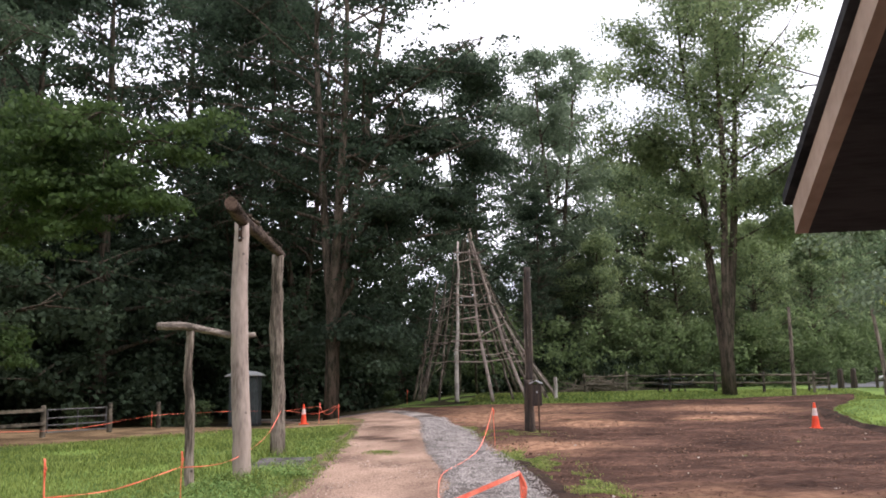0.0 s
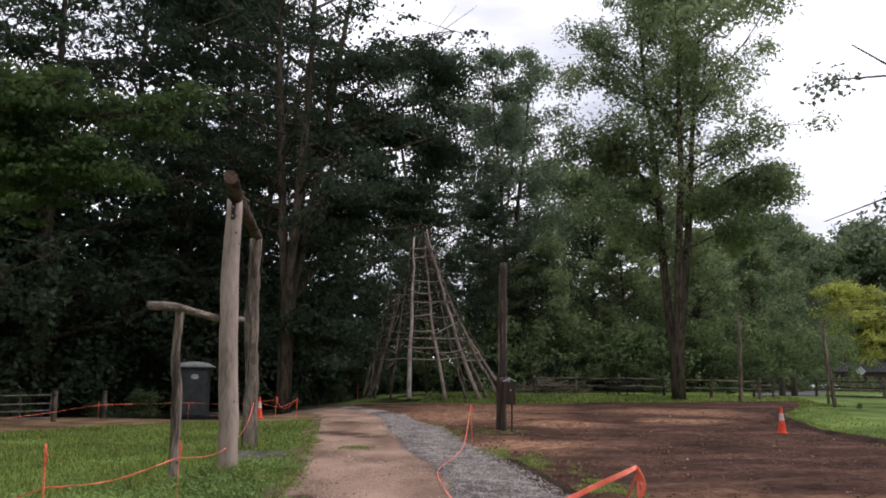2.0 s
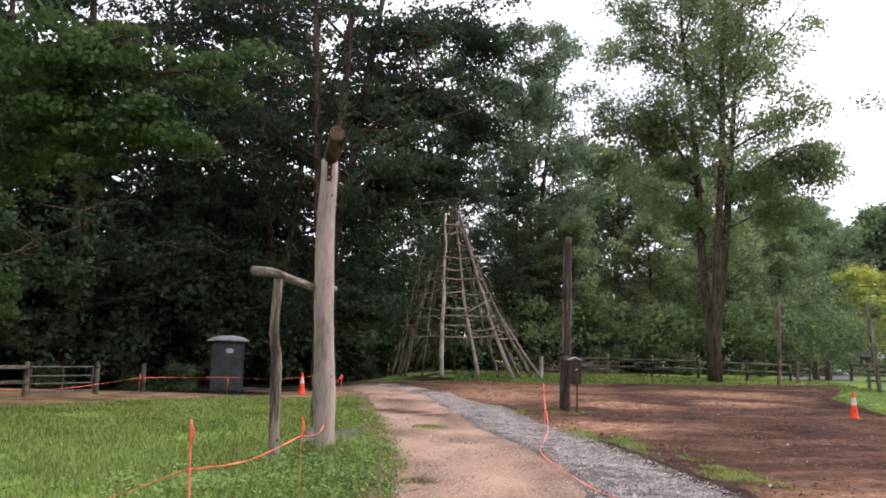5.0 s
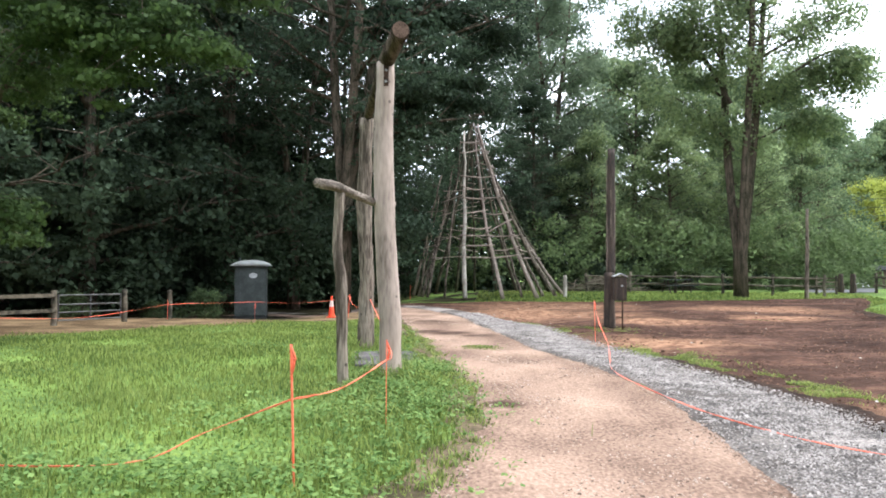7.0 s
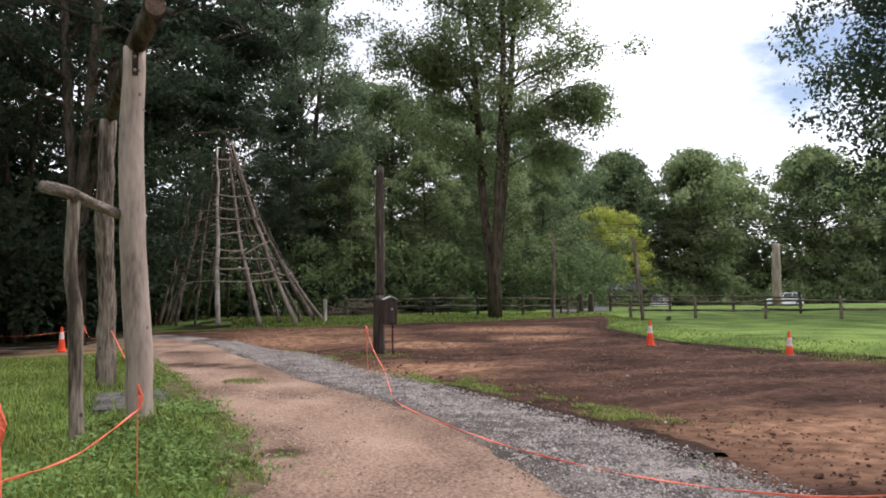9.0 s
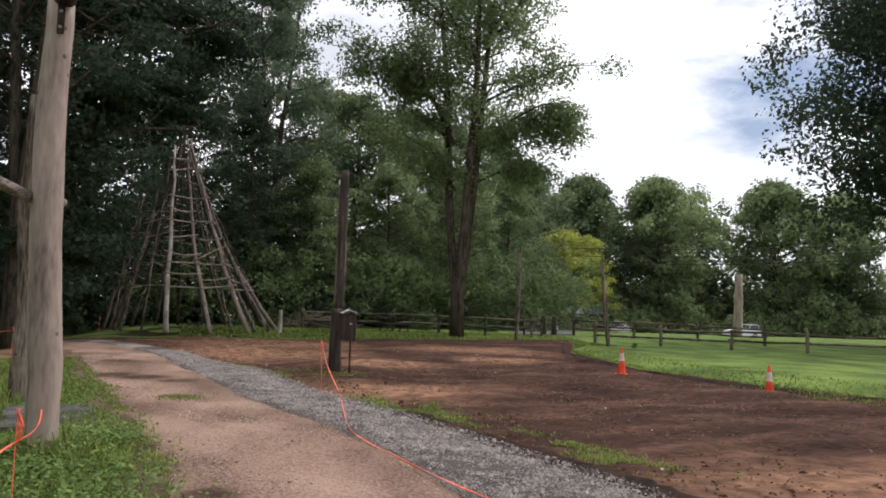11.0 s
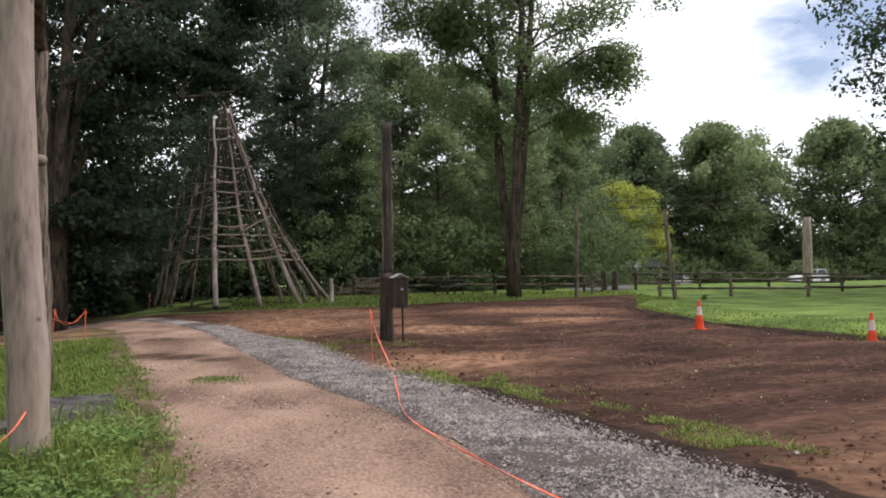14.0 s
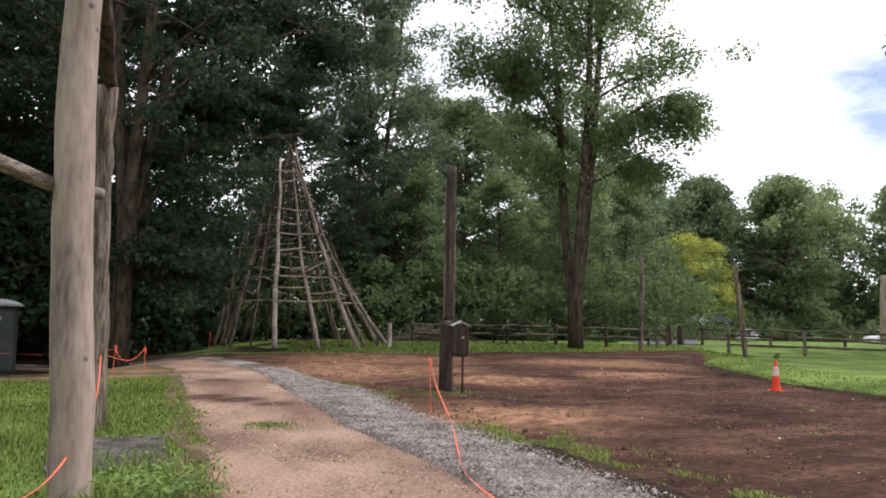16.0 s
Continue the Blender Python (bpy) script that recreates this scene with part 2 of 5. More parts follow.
M_LEAF_C = leaf_mat("light_locust_leaves", (0.036, 0.062, 0.022), (0.105, 0.155, 0.048), 0.42)
# Brighter green: sunlight and haze on open and far crowns are coloured in.
M_LEAF_D = leaf_mat("sunlit_broadleaf_leaves", (0.09, 0.13, 0.072), (0.265, 0.325, 0.158), 0.68, 0.45, 0.45)
M_LEAF_E = leaf_mat("understory_leaves", (0.06, 0.092, 0.042), (0.165, 0.22, 0.095), 0.56, 0.45, 0.4)
M_LEAF_Y = leaf_mat("yellow_green_leaves", (0.24, 0.28, 0.06), (0.52, 0.55, 0.14), 0.55)
M_BARK = mat("dark_bark", (0.033, 0.033, 0.02), (0.135, 0.104, 0.082), 0.95, 2.5, 14, 1.0, stretch=(3, 3, 0.6), dist=0.06)
M_PALEWOOD = mat("peeled_weathered_wood", (0.11, 0.08, 0.066), (0.43, 0.34, 0.287), 0.8, 1.6, 11, 0.7, mid=(0.295, 0.232, 0.194), stretch=(2.4, 2.4, 0.5), contrast=(0.2, 0.72))
M_GREYWOOD = mat("grey_split_wood", (0.06, 0.048, 0.038), (0.30, 0.25, 0.20), 0.9, 2.0, 11, 1.0, mid=(0.16, 0.128, 0.105), stretch=(3.6, 3.6, 0.45), dist=0.05)
cracks(M_PALEWOOD, 0.66, 3.4)
cracks(M_GREYWOOD, 0.75, 3.0)
M_PALEPOLE = mat("bleached_pole_wood", (0.26, 0.22, 0.185), (0.56, 0.5, 0.44), 0.85, 2.0, 12, 0.5, stretch=(3, 3, 0.6))
M_DARKWOOD = mat("dark_stained_wood", (0.015, 0.011, 0.009), (0.075, 0.05, 0.036), 0.85, 2.0, 15, 0.6, stretch=(6, 6, 0.5))
M_LOGY = mat("weathered_log_lying", (0.07, 0.058, 0.048), (0.33, 0.28, 0.235), 0.9, 2.2, 14, 0.7, mid=(0.18, 0.15, 0.125), stretch=(5, 0.5, 5))
M_BEAM = mat("dark_barked_beam", (0.025, 0.018, 0.014), (0.13, 0.098, 0.08), 0.95, 2.5, 14, 0.9, stretch=(4, 0.6, 4), dist=0.04)
M_RAIL = mat("mossy_fence_wood", (0.04, 0.036, 0.028), (0.17, 0.145, 0.11), 0.95, 2.0, 12, 0.7, tint=0.2)
M_ENDGRAIN = mat("cut_log_end", (0.06, 0.04, 0.03), (0.17, 0.115, 0.088), 0.9, 9, 50, 0.3)
M_ORANGE = mat("orange_tape", (0.82, 0.12, 0.06), (1.0, 0.24, 0.14), 0.45, 8, 60, 0.1)
M_CONE = mat("cone_plastic", (0.72, 0.05, 0.012), (0.9, 0.10, 0.03), 0.5, 6, 40, 0.05)
M_REFLECT = mat("white_sleeve", (0.62, 0.62, 0.62), (0.82, 0.82, 0.82), 0.4, 8, 50, 0.05)
M_SLEEVE = mat("faded_cone_sleeve", (0.6, 0.42, 0.38), (0.75, 0.62, 0.58), 0.5, 6, 40, 0.05)
M_GATE = mat("weathered_gate_steel", (0.035, 0.034, 0.033), (0.12, 0.115, 0.11), 0.7, 4, 30, 0.2)
M_METAL = mat("dull_steel", (0.12, 0.12, 0.12), (0.3, 0.3, 0.3), 0.5, 6, 40, 0.1, metal=0.8)
M_RUST = mat("rusty_iron", (0.03, 0.016, 0.01), (0.09, 0.045, 0.028), 0.8, 9, 50, 0.3, metal=0.3)
M_PORTA = mat("dark_green_plastic", (0.022, 0.029, 0.028), (0.048, 0.058, 0.055), 0.6, 3, 20, 0.1)
M_PORTA_ROOF = mat("pale_translucent_roof", (0.26, 0.27, 0.27), (0.4, 0.41, 0.4), 0.6, 3, 20, 0.1)
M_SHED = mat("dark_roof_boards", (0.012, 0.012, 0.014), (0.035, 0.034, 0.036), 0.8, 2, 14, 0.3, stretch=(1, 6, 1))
M_FASCIA = mat("tan_painted_board", (0.26, 0.18, 0.135), (0.42, 0.31, 0.24), 0.7, 3, 30, 0.2, contrast=(0.2, 0.7))
M_SHINGLE = mat("dark_shingles", (0.02, 0.02, 0.022), (0.06, 0.06, 0.062), 0.9, 4, 30, 0.4)
M_SIDING = mat("brown_board_siding", (0.05, 0.032, 0.022), (0.12, 0.08, 0.055), 0.85, 2, 16, 0.3, stretch=(5, 5, 0.5))
M_CARPAINT = mat("white_car_paint", (0.7, 0.7, 0.7), (0.82, 0.82, 0.82), 0.25, 2, 20, 0.0)
M_GLASS = mat("dark_car_glass", (0.01, 0.011, 0.012), (0.02, 0.022, 0.024), 0.08, 2, 10, 0.0)
M_RUBBER = mat("tyre_rubber", (0.01, 0.01, 0.01), (0.025, 0.025, 0.025), 0.8, 8, 40, 0.1)
M_SIGN = mat("grey_sign_metal", (0.35, 0.36, 0.37), (0.5, 0.5, 0.52), 0.5, 4, 30, 0.05, metal=0.3)
M_CONCRETE = mat("gritty_concrete", (0.045, 0.04, 0.04), (0.125, 0.112, 0.11), 0.95, 3, 40, 0.6)


# ---- helpers ----
def sstep(a, b, v):
    t = np.clip((np.asarray(v, float) - a) / (b - a), 0, 1)
    return t * t * (3 - 2 * t)


def height(x, y):
    """Height of the ground."""
    x, y = np.asarray(x, float), np.asarray(y, float)
    near = 1 - sstep(55, 100, y)
    h = 0.33 * sstep(35, 45, y) * sstep(-8, -2, x) * near
    h = np.maximum(h, 0.16 * sstep(0.0, 0.8, x - np.interp(y, [9, 13, 16, 18.8, 24, 30, 33, 36, 40, 45], [20.1, 15.9, 13.2, 12.4, 12.2, 12.9, 13.9, 15.2, 16.9, 19.6])) * sstep(13, 19, y) * near)
    h = h - 0.45 * sstep(22, 33, y) * sstep(-4.5, -9, x)
    h = h - 0.7 * sstep(60, 100, y)
    h = h - 0.2 * np.exp(-((x - 11.8) / 0.42) ** 2) * sstep(13, 17, y) * (1 - sstep(27, 33, y))
    h = h + 0.14 * np.exp(-((x + 1.8) ** 2 + (y - 10.5) ** 2) / 0.3) + 0.08 * np.exp(-((x - 2.3) ** 2 + (y - 20.5) ** 2) / 2.5)
    h = h + 0.03 * np.sin(x * 0.9 + 1.3) * np.sin(y * 0.7) * (1 - sstep(30, 60, y))
    return h


def H(x, y):
    return float(height(x, y))


def mesh_ob(name, verts, faces, material, parent=None, label="", smooth=False):
    me = bpy.data.meshes.new(name)
    me.from_pydata([tuple(v) for v in verts], [], faces)
    me.materials.append(material)
    if smooth:
        me.polygons.foreach_set("use_smooth", [True] * len(me.polygons))
    me.update()
    ob = new(name, me)
    if parent:
        ob.parent = parent
    if label:
        ob["label"] = label
    return ob


def part(name, bm, material, parent, label="", smooth=False):
    me = bpy.data.meshes.new(name)
    bm.to_mesh(me)
    bm.free()
    me.materials.append(material)
    if smooth:
        me.polygons.foreach_set("use_smooth", [True] * len(me.polygons))
    ob = new(name, me)
    ob.parent = parent
    if label:
        ob["label"] = label
    return ob


def thing(name, x, y, z, label, category, group="", rz=0.0):
    ob = new(name)
    ob.empty_display_size = 0.2
    ob.matrix_world = pose(x, y, z, 0, 0, rz)
    return tagged(ob, label, category, group)


def bm_box(sx, sy, sz, loc=(0, 0, 0), bevel=0.0, rot=None):
    bm = bmesh.new()
    bmesh.ops.create_cube(bm, size=1.0)
    bmesh.ops.scale(bm, vec=(sx, sy, sz), verts=bm.verts)
    if bevel:
        bmesh.ops.bevel(bm, geom=bm.edges[:], offset=bevel, segments=2, affect="EDGES")
    m = Matrix.Translation(loc) @ (rot if rot else Matrix.Identity(4))
    bmesh.ops.transform(bm, matrix=m, verts=bm.verts)
    return bm


def bm_join(*bms):
    out = bms[0]
    for b in bms[1:]:
        me = bpy.data.meshes.new("tmp")
        b.to_mesh(me)
        b.free()
        out.from_mesh(me)
        bpy.data.meshes.remove(me)
    return out


def tube_data(pts, radii, sides=8, rough=0.0, seed=0, caps=True):
    """Verts and faces of a round limb along pts."""
    pts = [Vector(p) for p in pts]
    verts, faces = [], []
    rnd = random.Random(seed)
    up = Vector((0, 0, 1)) if abs((pts[-1] - pts[0]).normalized().z) < 0.9 else Vector((1, 0, 0))
    for i, p in enumerate(pts):
        d = (pts[min(i + 1, len(pts) - 1)] - pts[max(i - 1, 0)]).normalized()
        a = d.cross(up).normalized()
        b = d.cross(a).normalized()
        for k in range(sides):
            ang = 2 * math.pi * k / sides
            r = radii[i]
            if rough:
                q = p * 1.0 + (a * math.cos(ang) + b * math.sin(ang)) * 3.0
                r *= 1 + rough * noise.noise(Vector((q.x * 1.5 + seed, q.y * 1.5, q.z * 0.8))) + rough * 0.5 * (rnd.random() - 0.5)
            verts.append(p + (a * math.cos(ang) + b * math.sin(ang)) * r)
    for i in range(len(pts) - 1):
        for k in range(sides):
            k2 = (k + 1) % sides
            faces.append((i * sides + k, i * sides + k2, (i + 1) * sides + k2, (i + 1) * sides + k))
    if caps:
        faces.append(tuple(range(sides))[::-1])
        n0 = (len(pts) - 1) * sides
        faces.append(tuple(n0 + k for k in range(sides)))
    return verts, faces


def merge(chunks):
    verts, faces = [], []
    for v, f in chunks:
        o = len(verts)
        verts += v
        faces += [tuple(i + o for i in q) for q in f]
    return verts, faces


def log(name, pts, radii, material, parent, sides=14, rough=0.12, seed=0, label="", steps=18):
    """A worn log, resampled along its line."""
    P = [Vector(p) for p in pts]
    out, rr = [], []
    for i in range(steps + 1):
        s = i / steps * (len(P) - 1)
        k = min(int(s), len(P) - 2)
        f = s - k
        out.append(P[k].lerp(P[k + 1], f))
        rr.append(radii[k] * (1 - f) + radii[k + 1] * f)
    for i in range(1, steps):
        w = 0.055 * rr[i]
        out[i] = out[i] + Vector((noise.noise(Vector((i * 0.35 + seed, 0, 0))), noise.noise(Vector((0, i * 0.35 + seed, 3))), 0)) * w * 3
    v, f = tube_data(out, rr, sides, rough, seed)
    return mesh_ob(name, v, f, material, parent, label, smooth=True)


def leaf_mesh(name, centres, size, width, rng, up=0.6, normals=None):
    """Many small leaves as one mesh; normals: the way that each faces, roughly."""
    n = len(centres)
    nrm = rng.normal(size=(n, 3)) * 0.55
    nrm[:, 2] += up
    if normals is not None:
        nrm += normals * 0.9
    nrm /= np.linalg.norm(nrm, axis=1)[:, None] + 1e-9
    a = np.cross(nrm, rng.normal(size=(n, 3)))
    a /= np.linalg.norm(a, axis=1)[:, None] + 1e-9
    b = np.cross(a, nrm)
    s = (size * rng.uniform(0.6, 1.35, n))[:, None]
    w = s * width
    c = np.asarray(centres)
    v = np.stack([c - a * s * 0.5, c + b * w - a * s * 0.08, c + a * s * 0.5, c - b * w - a * s * 0.08], axis=1).reshape(-1, 3)
    me = bpy.data.meshes.new(name)
    me.vertices.add(4 * n)
    me.vertices.foreach_set("co", v.ravel())
    me.loops.add(4 * n)
    me.loops.foreach_set("vertex_index", np.arange(4 * n))
    me.polygons.add(n)
    me.polygons.foreach_set("loop_start", np.arange(0, 4 * n, 4))
    me.update(calc_edges=True)
    return me


# ---- trees ----
def make_tree(label, height_m, trunk_r, base, radius, leaves, leaf, material, seed, stems=1, limbs=22, flat=0.55,
              clump=1.1, top=0.25, lean=(0, 0), hang=0.0, split=0.3, shape=1.0, name="tree", climb=0.0, keep=0.5, boughs=(), twigs=4):
    """A tree: tapered trunk with limbs, and a crown of leaf clumps with gaps."""
    rng = np.random.default_rng(seed)
    rnd = random.Random(seed)
    root = new(name)
    tagged(root, label, "tree")
    chunks, tips = [], []
    fork = height_m * split
    lines = []
    for s in range(stems):
        ang = 2 * math.pi * s / max(stems, 1) + rnd.random()
        pts, rad = [], []
        out = 0.0 if stems == 1 else radius * 0.32
        for i in range(11):
            u = i / 10
            z = u * height_m * 0.94
            o = out * max(0.0, (z - fork) / (height_m - fork)) ** 0.8 + (0 if stems == 1 else trunk_r * 0.45 * min(1, z / fork))
            wob = 0.05 * height_m * u
            pts.append(Vector((math.cos(ang) * o + lean[0] * u ** 1.3 + wob * 0.35 * noise.noise(Vector((u * 3, s, seed))),
                               math.sin(ang) * o + lean[1] * u ** 1.3 + wob * 0.35 * noise.noise(Vector((s, u * 3, seed + 9))), z - 0.15)))
            r = trunk_r * (0.75 if stems > 1 else 1) * ((1 - u) ** 0.8 * 0.92 + 0.05)
            rad.append(r * (1.45 if i == 0 else 1))
        chunks.append(tube_data(pts, rad, 9, 0.12, seed + s))
        lines.append((pts, rad))
    for k in range(limbs):
        pts, rad = lines[k % stems]
        u = base / height_m + (1 - base / height_m) * ((k + rnd.random()) / limbs) * 0.97
        f = u / 0.94 * 10
        i = min(int(f), 9)
        p0 = pts[i].lerp(pts[i + 1], min(1, f - i))
        r0 = rad[i] * 0.45
        v = (u - base / height_m) / (1 - base / height_m)
        prof = (math.sin(math.pi * min(1, (v * 0.82 + 0.2) ** shape)) ** 0.7) * (1 - top * v)
        length = radius * prof * rnd.uniform(0.72, 1.12)
        ang = k * 2.399 + rnd.uniform(-0.5, 0.5)
        rise = rnd.uniform(0.15, 0.7) * (0.5 + v) - hang + climb * rnd.uniform(0.7, 1.2)
        d = Vector((math.cos(ang), math.sin(ang), rise)).normalized()
        bp = [p0]
        for q in range(1, 6):
            bp.append(bp[-1] + (d + Vector((rnd.uniform(-.2, .2), rnd.uniform(-.2, .2), rnd.uniform(-.15, .15) - hang * q * 0.08))) * length / 5)
        chunks.append(tube_data(bp, [r0 * (1 - q / 5.6) + 0.008 for q in range(6)], 5, 0, seed, caps=False))
        for q in (2, 3, 4, 5):
            tips.append((bp[q], 0.75 + 0.25 * (q / 5)))
            for t in range(2):
                side = Vector((rnd.uniform(-1, 1), rnd.uniform(-1, 1), rnd.uniform(-0.3, 0.6) - hang)).normalized() * length * rnd.uniform(0.22, 0.42)
                e = bp[q] + side
                chunks.append(tube_data([bp[q], e], [r0 * 0.3 + 0.006, 0.006], 3, 0, seed, caps=False))
                tips.append((e, 1.0))
    for line_pts, r0 in boughs:
        bp = []
        B = [Vector(p) for p in line_pts]
        for q in range(len(B) - 1):
            for u in range(3):
                bp.append(B[q].lerp(B[q + 1], u / 3) + Vector((rnd.uniform(-.08, .08), rnd.uniform(-.08, .08), rnd.uniform(-.08, .08))))
        bp.append(B[-1])
        n = len(bp)
        chunks.append(tube_data(bp, [r0 * (1 - 0.8 * q / n) for q in range(n)], 6, 0.1, seed, caps=False))
        for q in range(2, n):
            for t in range(twigs):
                e = bp[q] + Vector((rnd.uniform(-1, 1), rnd.uniform(-1, 1), rnd.uniform(-0.7, 0.25))).normalized() * rnd.uniform(0.7, 2.1)
                chunks.append(tube_data([bp[q], bp[q].lerp(e, 0.5) + Vector((0, 0, 0.1)), e], [r0 * 0.22, r0 * 0.15, 0.006], 4, 0, seed, caps=False))
                tips += [(e, 2.0), (bp[q].lerp(e, 0.6), 2.0)]
    for pts, rad in lines:
        tips.append((pts[-1], 1.0))
        tips.append((pts[-2], 0.9))
    trunk = mesh_ob("trunk", *merge(chunks), M_BARK, root, smooth=True)
    tips = [t for t in tips if rnd.random() < keep * t[1]] or tips
    size = clump * rng.uniform(0.55, 1.3, len(tips))
    w = size ** 2
    pick = rng.choice(len(tips), size=leaves, p=w / w.sum())
    cen = np.array([tuple(t[0]) for t in tips])[pick]
    off = rng.normal(size=(leaves, 3))
    off /= np.linalg.norm(off, axis=1)[:, None]
    off *= (rng.uniform(0, 1, leaves) ** 0.42)[:, None]
    # sprays stretch along a way of their own and hang at their rims
    spin = rng.uniform(0, 6.28, len(tips))[pick]
    el = np.stack([np.cos(spin), np.sin(spin)], 1)
    along = (off[:, :2] * el).sum(1)
    off[:, :2] += el * (along * 0.45)[:, None]
    off[:, 2] *= flat
    off[:, 2] -= 0.22 * (off[:, 0] ** 2 + off[:, 1] ** 2)
    cen = cen + off * size[pick][:, None] * (1.0 + 0.16 * rng.normal(size=(leaves, 1)))
    off[:, 2] /= flat
    crown = new("crown", leaf_mesh("crown", cen, leaf, 0.32, rng, normals=off))
    crown.data.materials.append(material)
    crown.parent = root
    return root


def put_tree(src, x, y, rz, s=1.0, sz=None, label=""):
    m = pose(x, y, H(x, y), 0, 0, rz) @ Matrix.Diagonal((s, s, sz or s, 1))
    ob = copy_thing(src, m)
    if label:
        ob["label"] = label
    return ob


# ---- ground ----
def interp(table, v):
    return np.interp(v, [p[0] for p in table], [p[1] for p in table])


# edges of the drive, the gravel and the bare earth: (y, x)
ROAD_L = [(-30, -9), (-12, -7.5), (-4, -5.0), (0, -3.0), (3, -1.6), (4.5, -1.08), (5.7, -0.8), (7.4, -0.62), (9, -0.75), (11, -1.0), (12.8, -1.35), (15.9, -1.9), (18.5, -2.5), (24, -3.5), (28, -4.3), (31, -6.2), (33, -9.5), (35, -14)]
GRAV_L = [(-30, 1.6), (0, 1.6), (5.6, 1.65), (9.1, 1.62), (10.5, 1.5), (11.3, 1.32), (12.5, 1.08), (13.6, 0.82), (15, 0.45), (16.4, 0.12), (18, -0.2), (20.5, -0.75), (25.9, -1.7), (29, -2.45), (31, -3.3), (33, -4.6), (34.5, -7.5), (36, -13)]
GRAV_R = [(-30, 3.1), (0, 3.1), (5.8, 3.08), (8.5, 3.1), (10.5, 2.78), (11.7, 2.55), (13.3, 2.2), (15.1, 1.76), (17, 1.32), (19.5, 0.8), (22.2, 0.08), (25.4, -0.8), (28, -1.35), (31, -2.3), (33, -3.7), (35, -6.5), (36.5, -12)]
LOT_R = [(-30, 26), (2, 24), (9, 20), (13, 15.8), (16, 13.1), (18.8, 12.3), (24, 12.1), (28.6, 12.7), (31, 13.2), (34.6, 14.4), (38, 16.2), (41, 17.2), (45, 19.5)]
LOT_L2 = [(30, -2.3), (33, -4.4), (35, -7.0), (36.4, -7.2), (37.3, -3.5), (37.8, 1.0), (38.3, 5.0), (39.2, 9.0), (40.2, 13.5), (41.2, 16.4)]


def ripple(y, seed, amp):
    return amp * np.array([noise.noise(Vector((float(v) * 0.9, seed, 0))) + 0.6 * noise.noise(Vector((float(v) * 3.1, seed + 5, 0))) + 0.35 * noise.noise(Vector((float(v) * 8.0, seed + 9, 0))) for v in np.atleast_1d(y)])


def strip(name, left, right, y0, y1, dy, cols, lift, material, bump, label, seed, edge=(0.12, 0.12)):
    """A sheet between two edges along y, with uneven sides and relief."""
    ys = np.arange(y0, y1 + 1e-6, dy)
    L, R = interp(left, ys) + ripple(ys, seed, edge[0]), interp(right, ys) + ripple(ys, seed + 40, edge[1])
    u = np.linspace(0, 1, cols)
    X = L[:, None] * (1 - u) + R[:, None] * u
    Y = np.repeat(ys[:, None], cols, 1)
    Z = height(X, Y) + lift * np.minimum(1, np.minimum(u, 1 - u) * 8 + 0.15)
    if bump:
        B = np.array([noise.noise(Vector((x * 0.8, y * 0.8, seed))) + 0.6 * noise.noise(Vector((x * 2.6, y * 2.6, seed))) + 0.6 * noise.noise(Vector((x * 6, y * 6, seed))) + 0.4 * noise.noise(Vector((x * 13, y * 13, seed))) for x, y in zip(X.ravel(), Y.ravel())]).reshape(X.shape)
        Z += bump * B * np.minimum(1, np.minimum(u, 1 - u) * 8)
    verts = np.stack([X, Y, Z], -1).reshape(-1, 3)
    n = len(ys)
    faces = [(i * cols + j, i * cols + j + 1, (i + 1) * cols + j + 1, (i + 1) * cols + j) for i in range(n - 1) for j in range(cols - 1)]
    ob = mesh_ob(name, verts.tolist(), faces, material, smooth=True)
    return tagged(ob, label, "ground", kind="structure")


def ground_sheet():
    def axis(lo, hi, fine0, fine1, step):
        a = list(np.arange(fine0, fine1 + 1e-6, step))
        s, v = step, fine1
        while v < hi:
            s *= 1.35
            v += s
            a.append(v)
        s, v = step, fine0
        while v > lo:
            s *= 1.35
            v -= s
            a.insert(0, v)
        return np.array(a)
    xs, ys = axis(-900, 900, -16, 26, 0.35), axis(-700, 1500, -4, 48, 0.35)
    X, Y = np.meshgrid(xs, ys)
    Z = height(X, Y) - 0.012
    n = len(xs)
    verts = np.stack([X, Y, Z], -1).reshape(-1, 3)
    faces = [(i * n + j, i * n + j + 1, (i + 1) * n + j + 1, (i + 1) * n + j) for i in range(len(ys) - 1) for j in range(n - 1)]
    ob = mesh_ob("ground", verts.tolist(), faces, M_LAWN, smooth=True)
    return tagged(ob, "green grassy ground reaching out to the woods", "ground", kind="structure")


ground_sheet()
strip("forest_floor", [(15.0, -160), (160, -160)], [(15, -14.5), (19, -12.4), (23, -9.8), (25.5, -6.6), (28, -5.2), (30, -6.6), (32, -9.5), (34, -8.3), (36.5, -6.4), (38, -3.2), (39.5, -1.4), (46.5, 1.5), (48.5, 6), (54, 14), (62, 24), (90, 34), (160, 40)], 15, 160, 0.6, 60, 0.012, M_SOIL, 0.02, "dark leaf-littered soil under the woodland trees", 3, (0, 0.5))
strip("litter_edge", [(14.5, -40), (33, -12)], [(14.5, -13.4), (17, -11.9), (20, -9.6), (22.5, -6.9), (24.2, -4.2), (26, -4.0), (28, -4.4), (31, -6.6), (33, -11)], 14.5, 30.5, 0.3, 20, 0.02, M_MULCH, 0.01, "straw and leaf litter along the edge of the lawn", 5, (0, 0.35))
strip("road", ROAD_L, GRAV_L, -30, 34.5, 0.16, 30, 0.028, M_ROAD, 0.018, "packed pale brown dirt drive with shallow wheel tracks", 11, (0.14, 0.1))
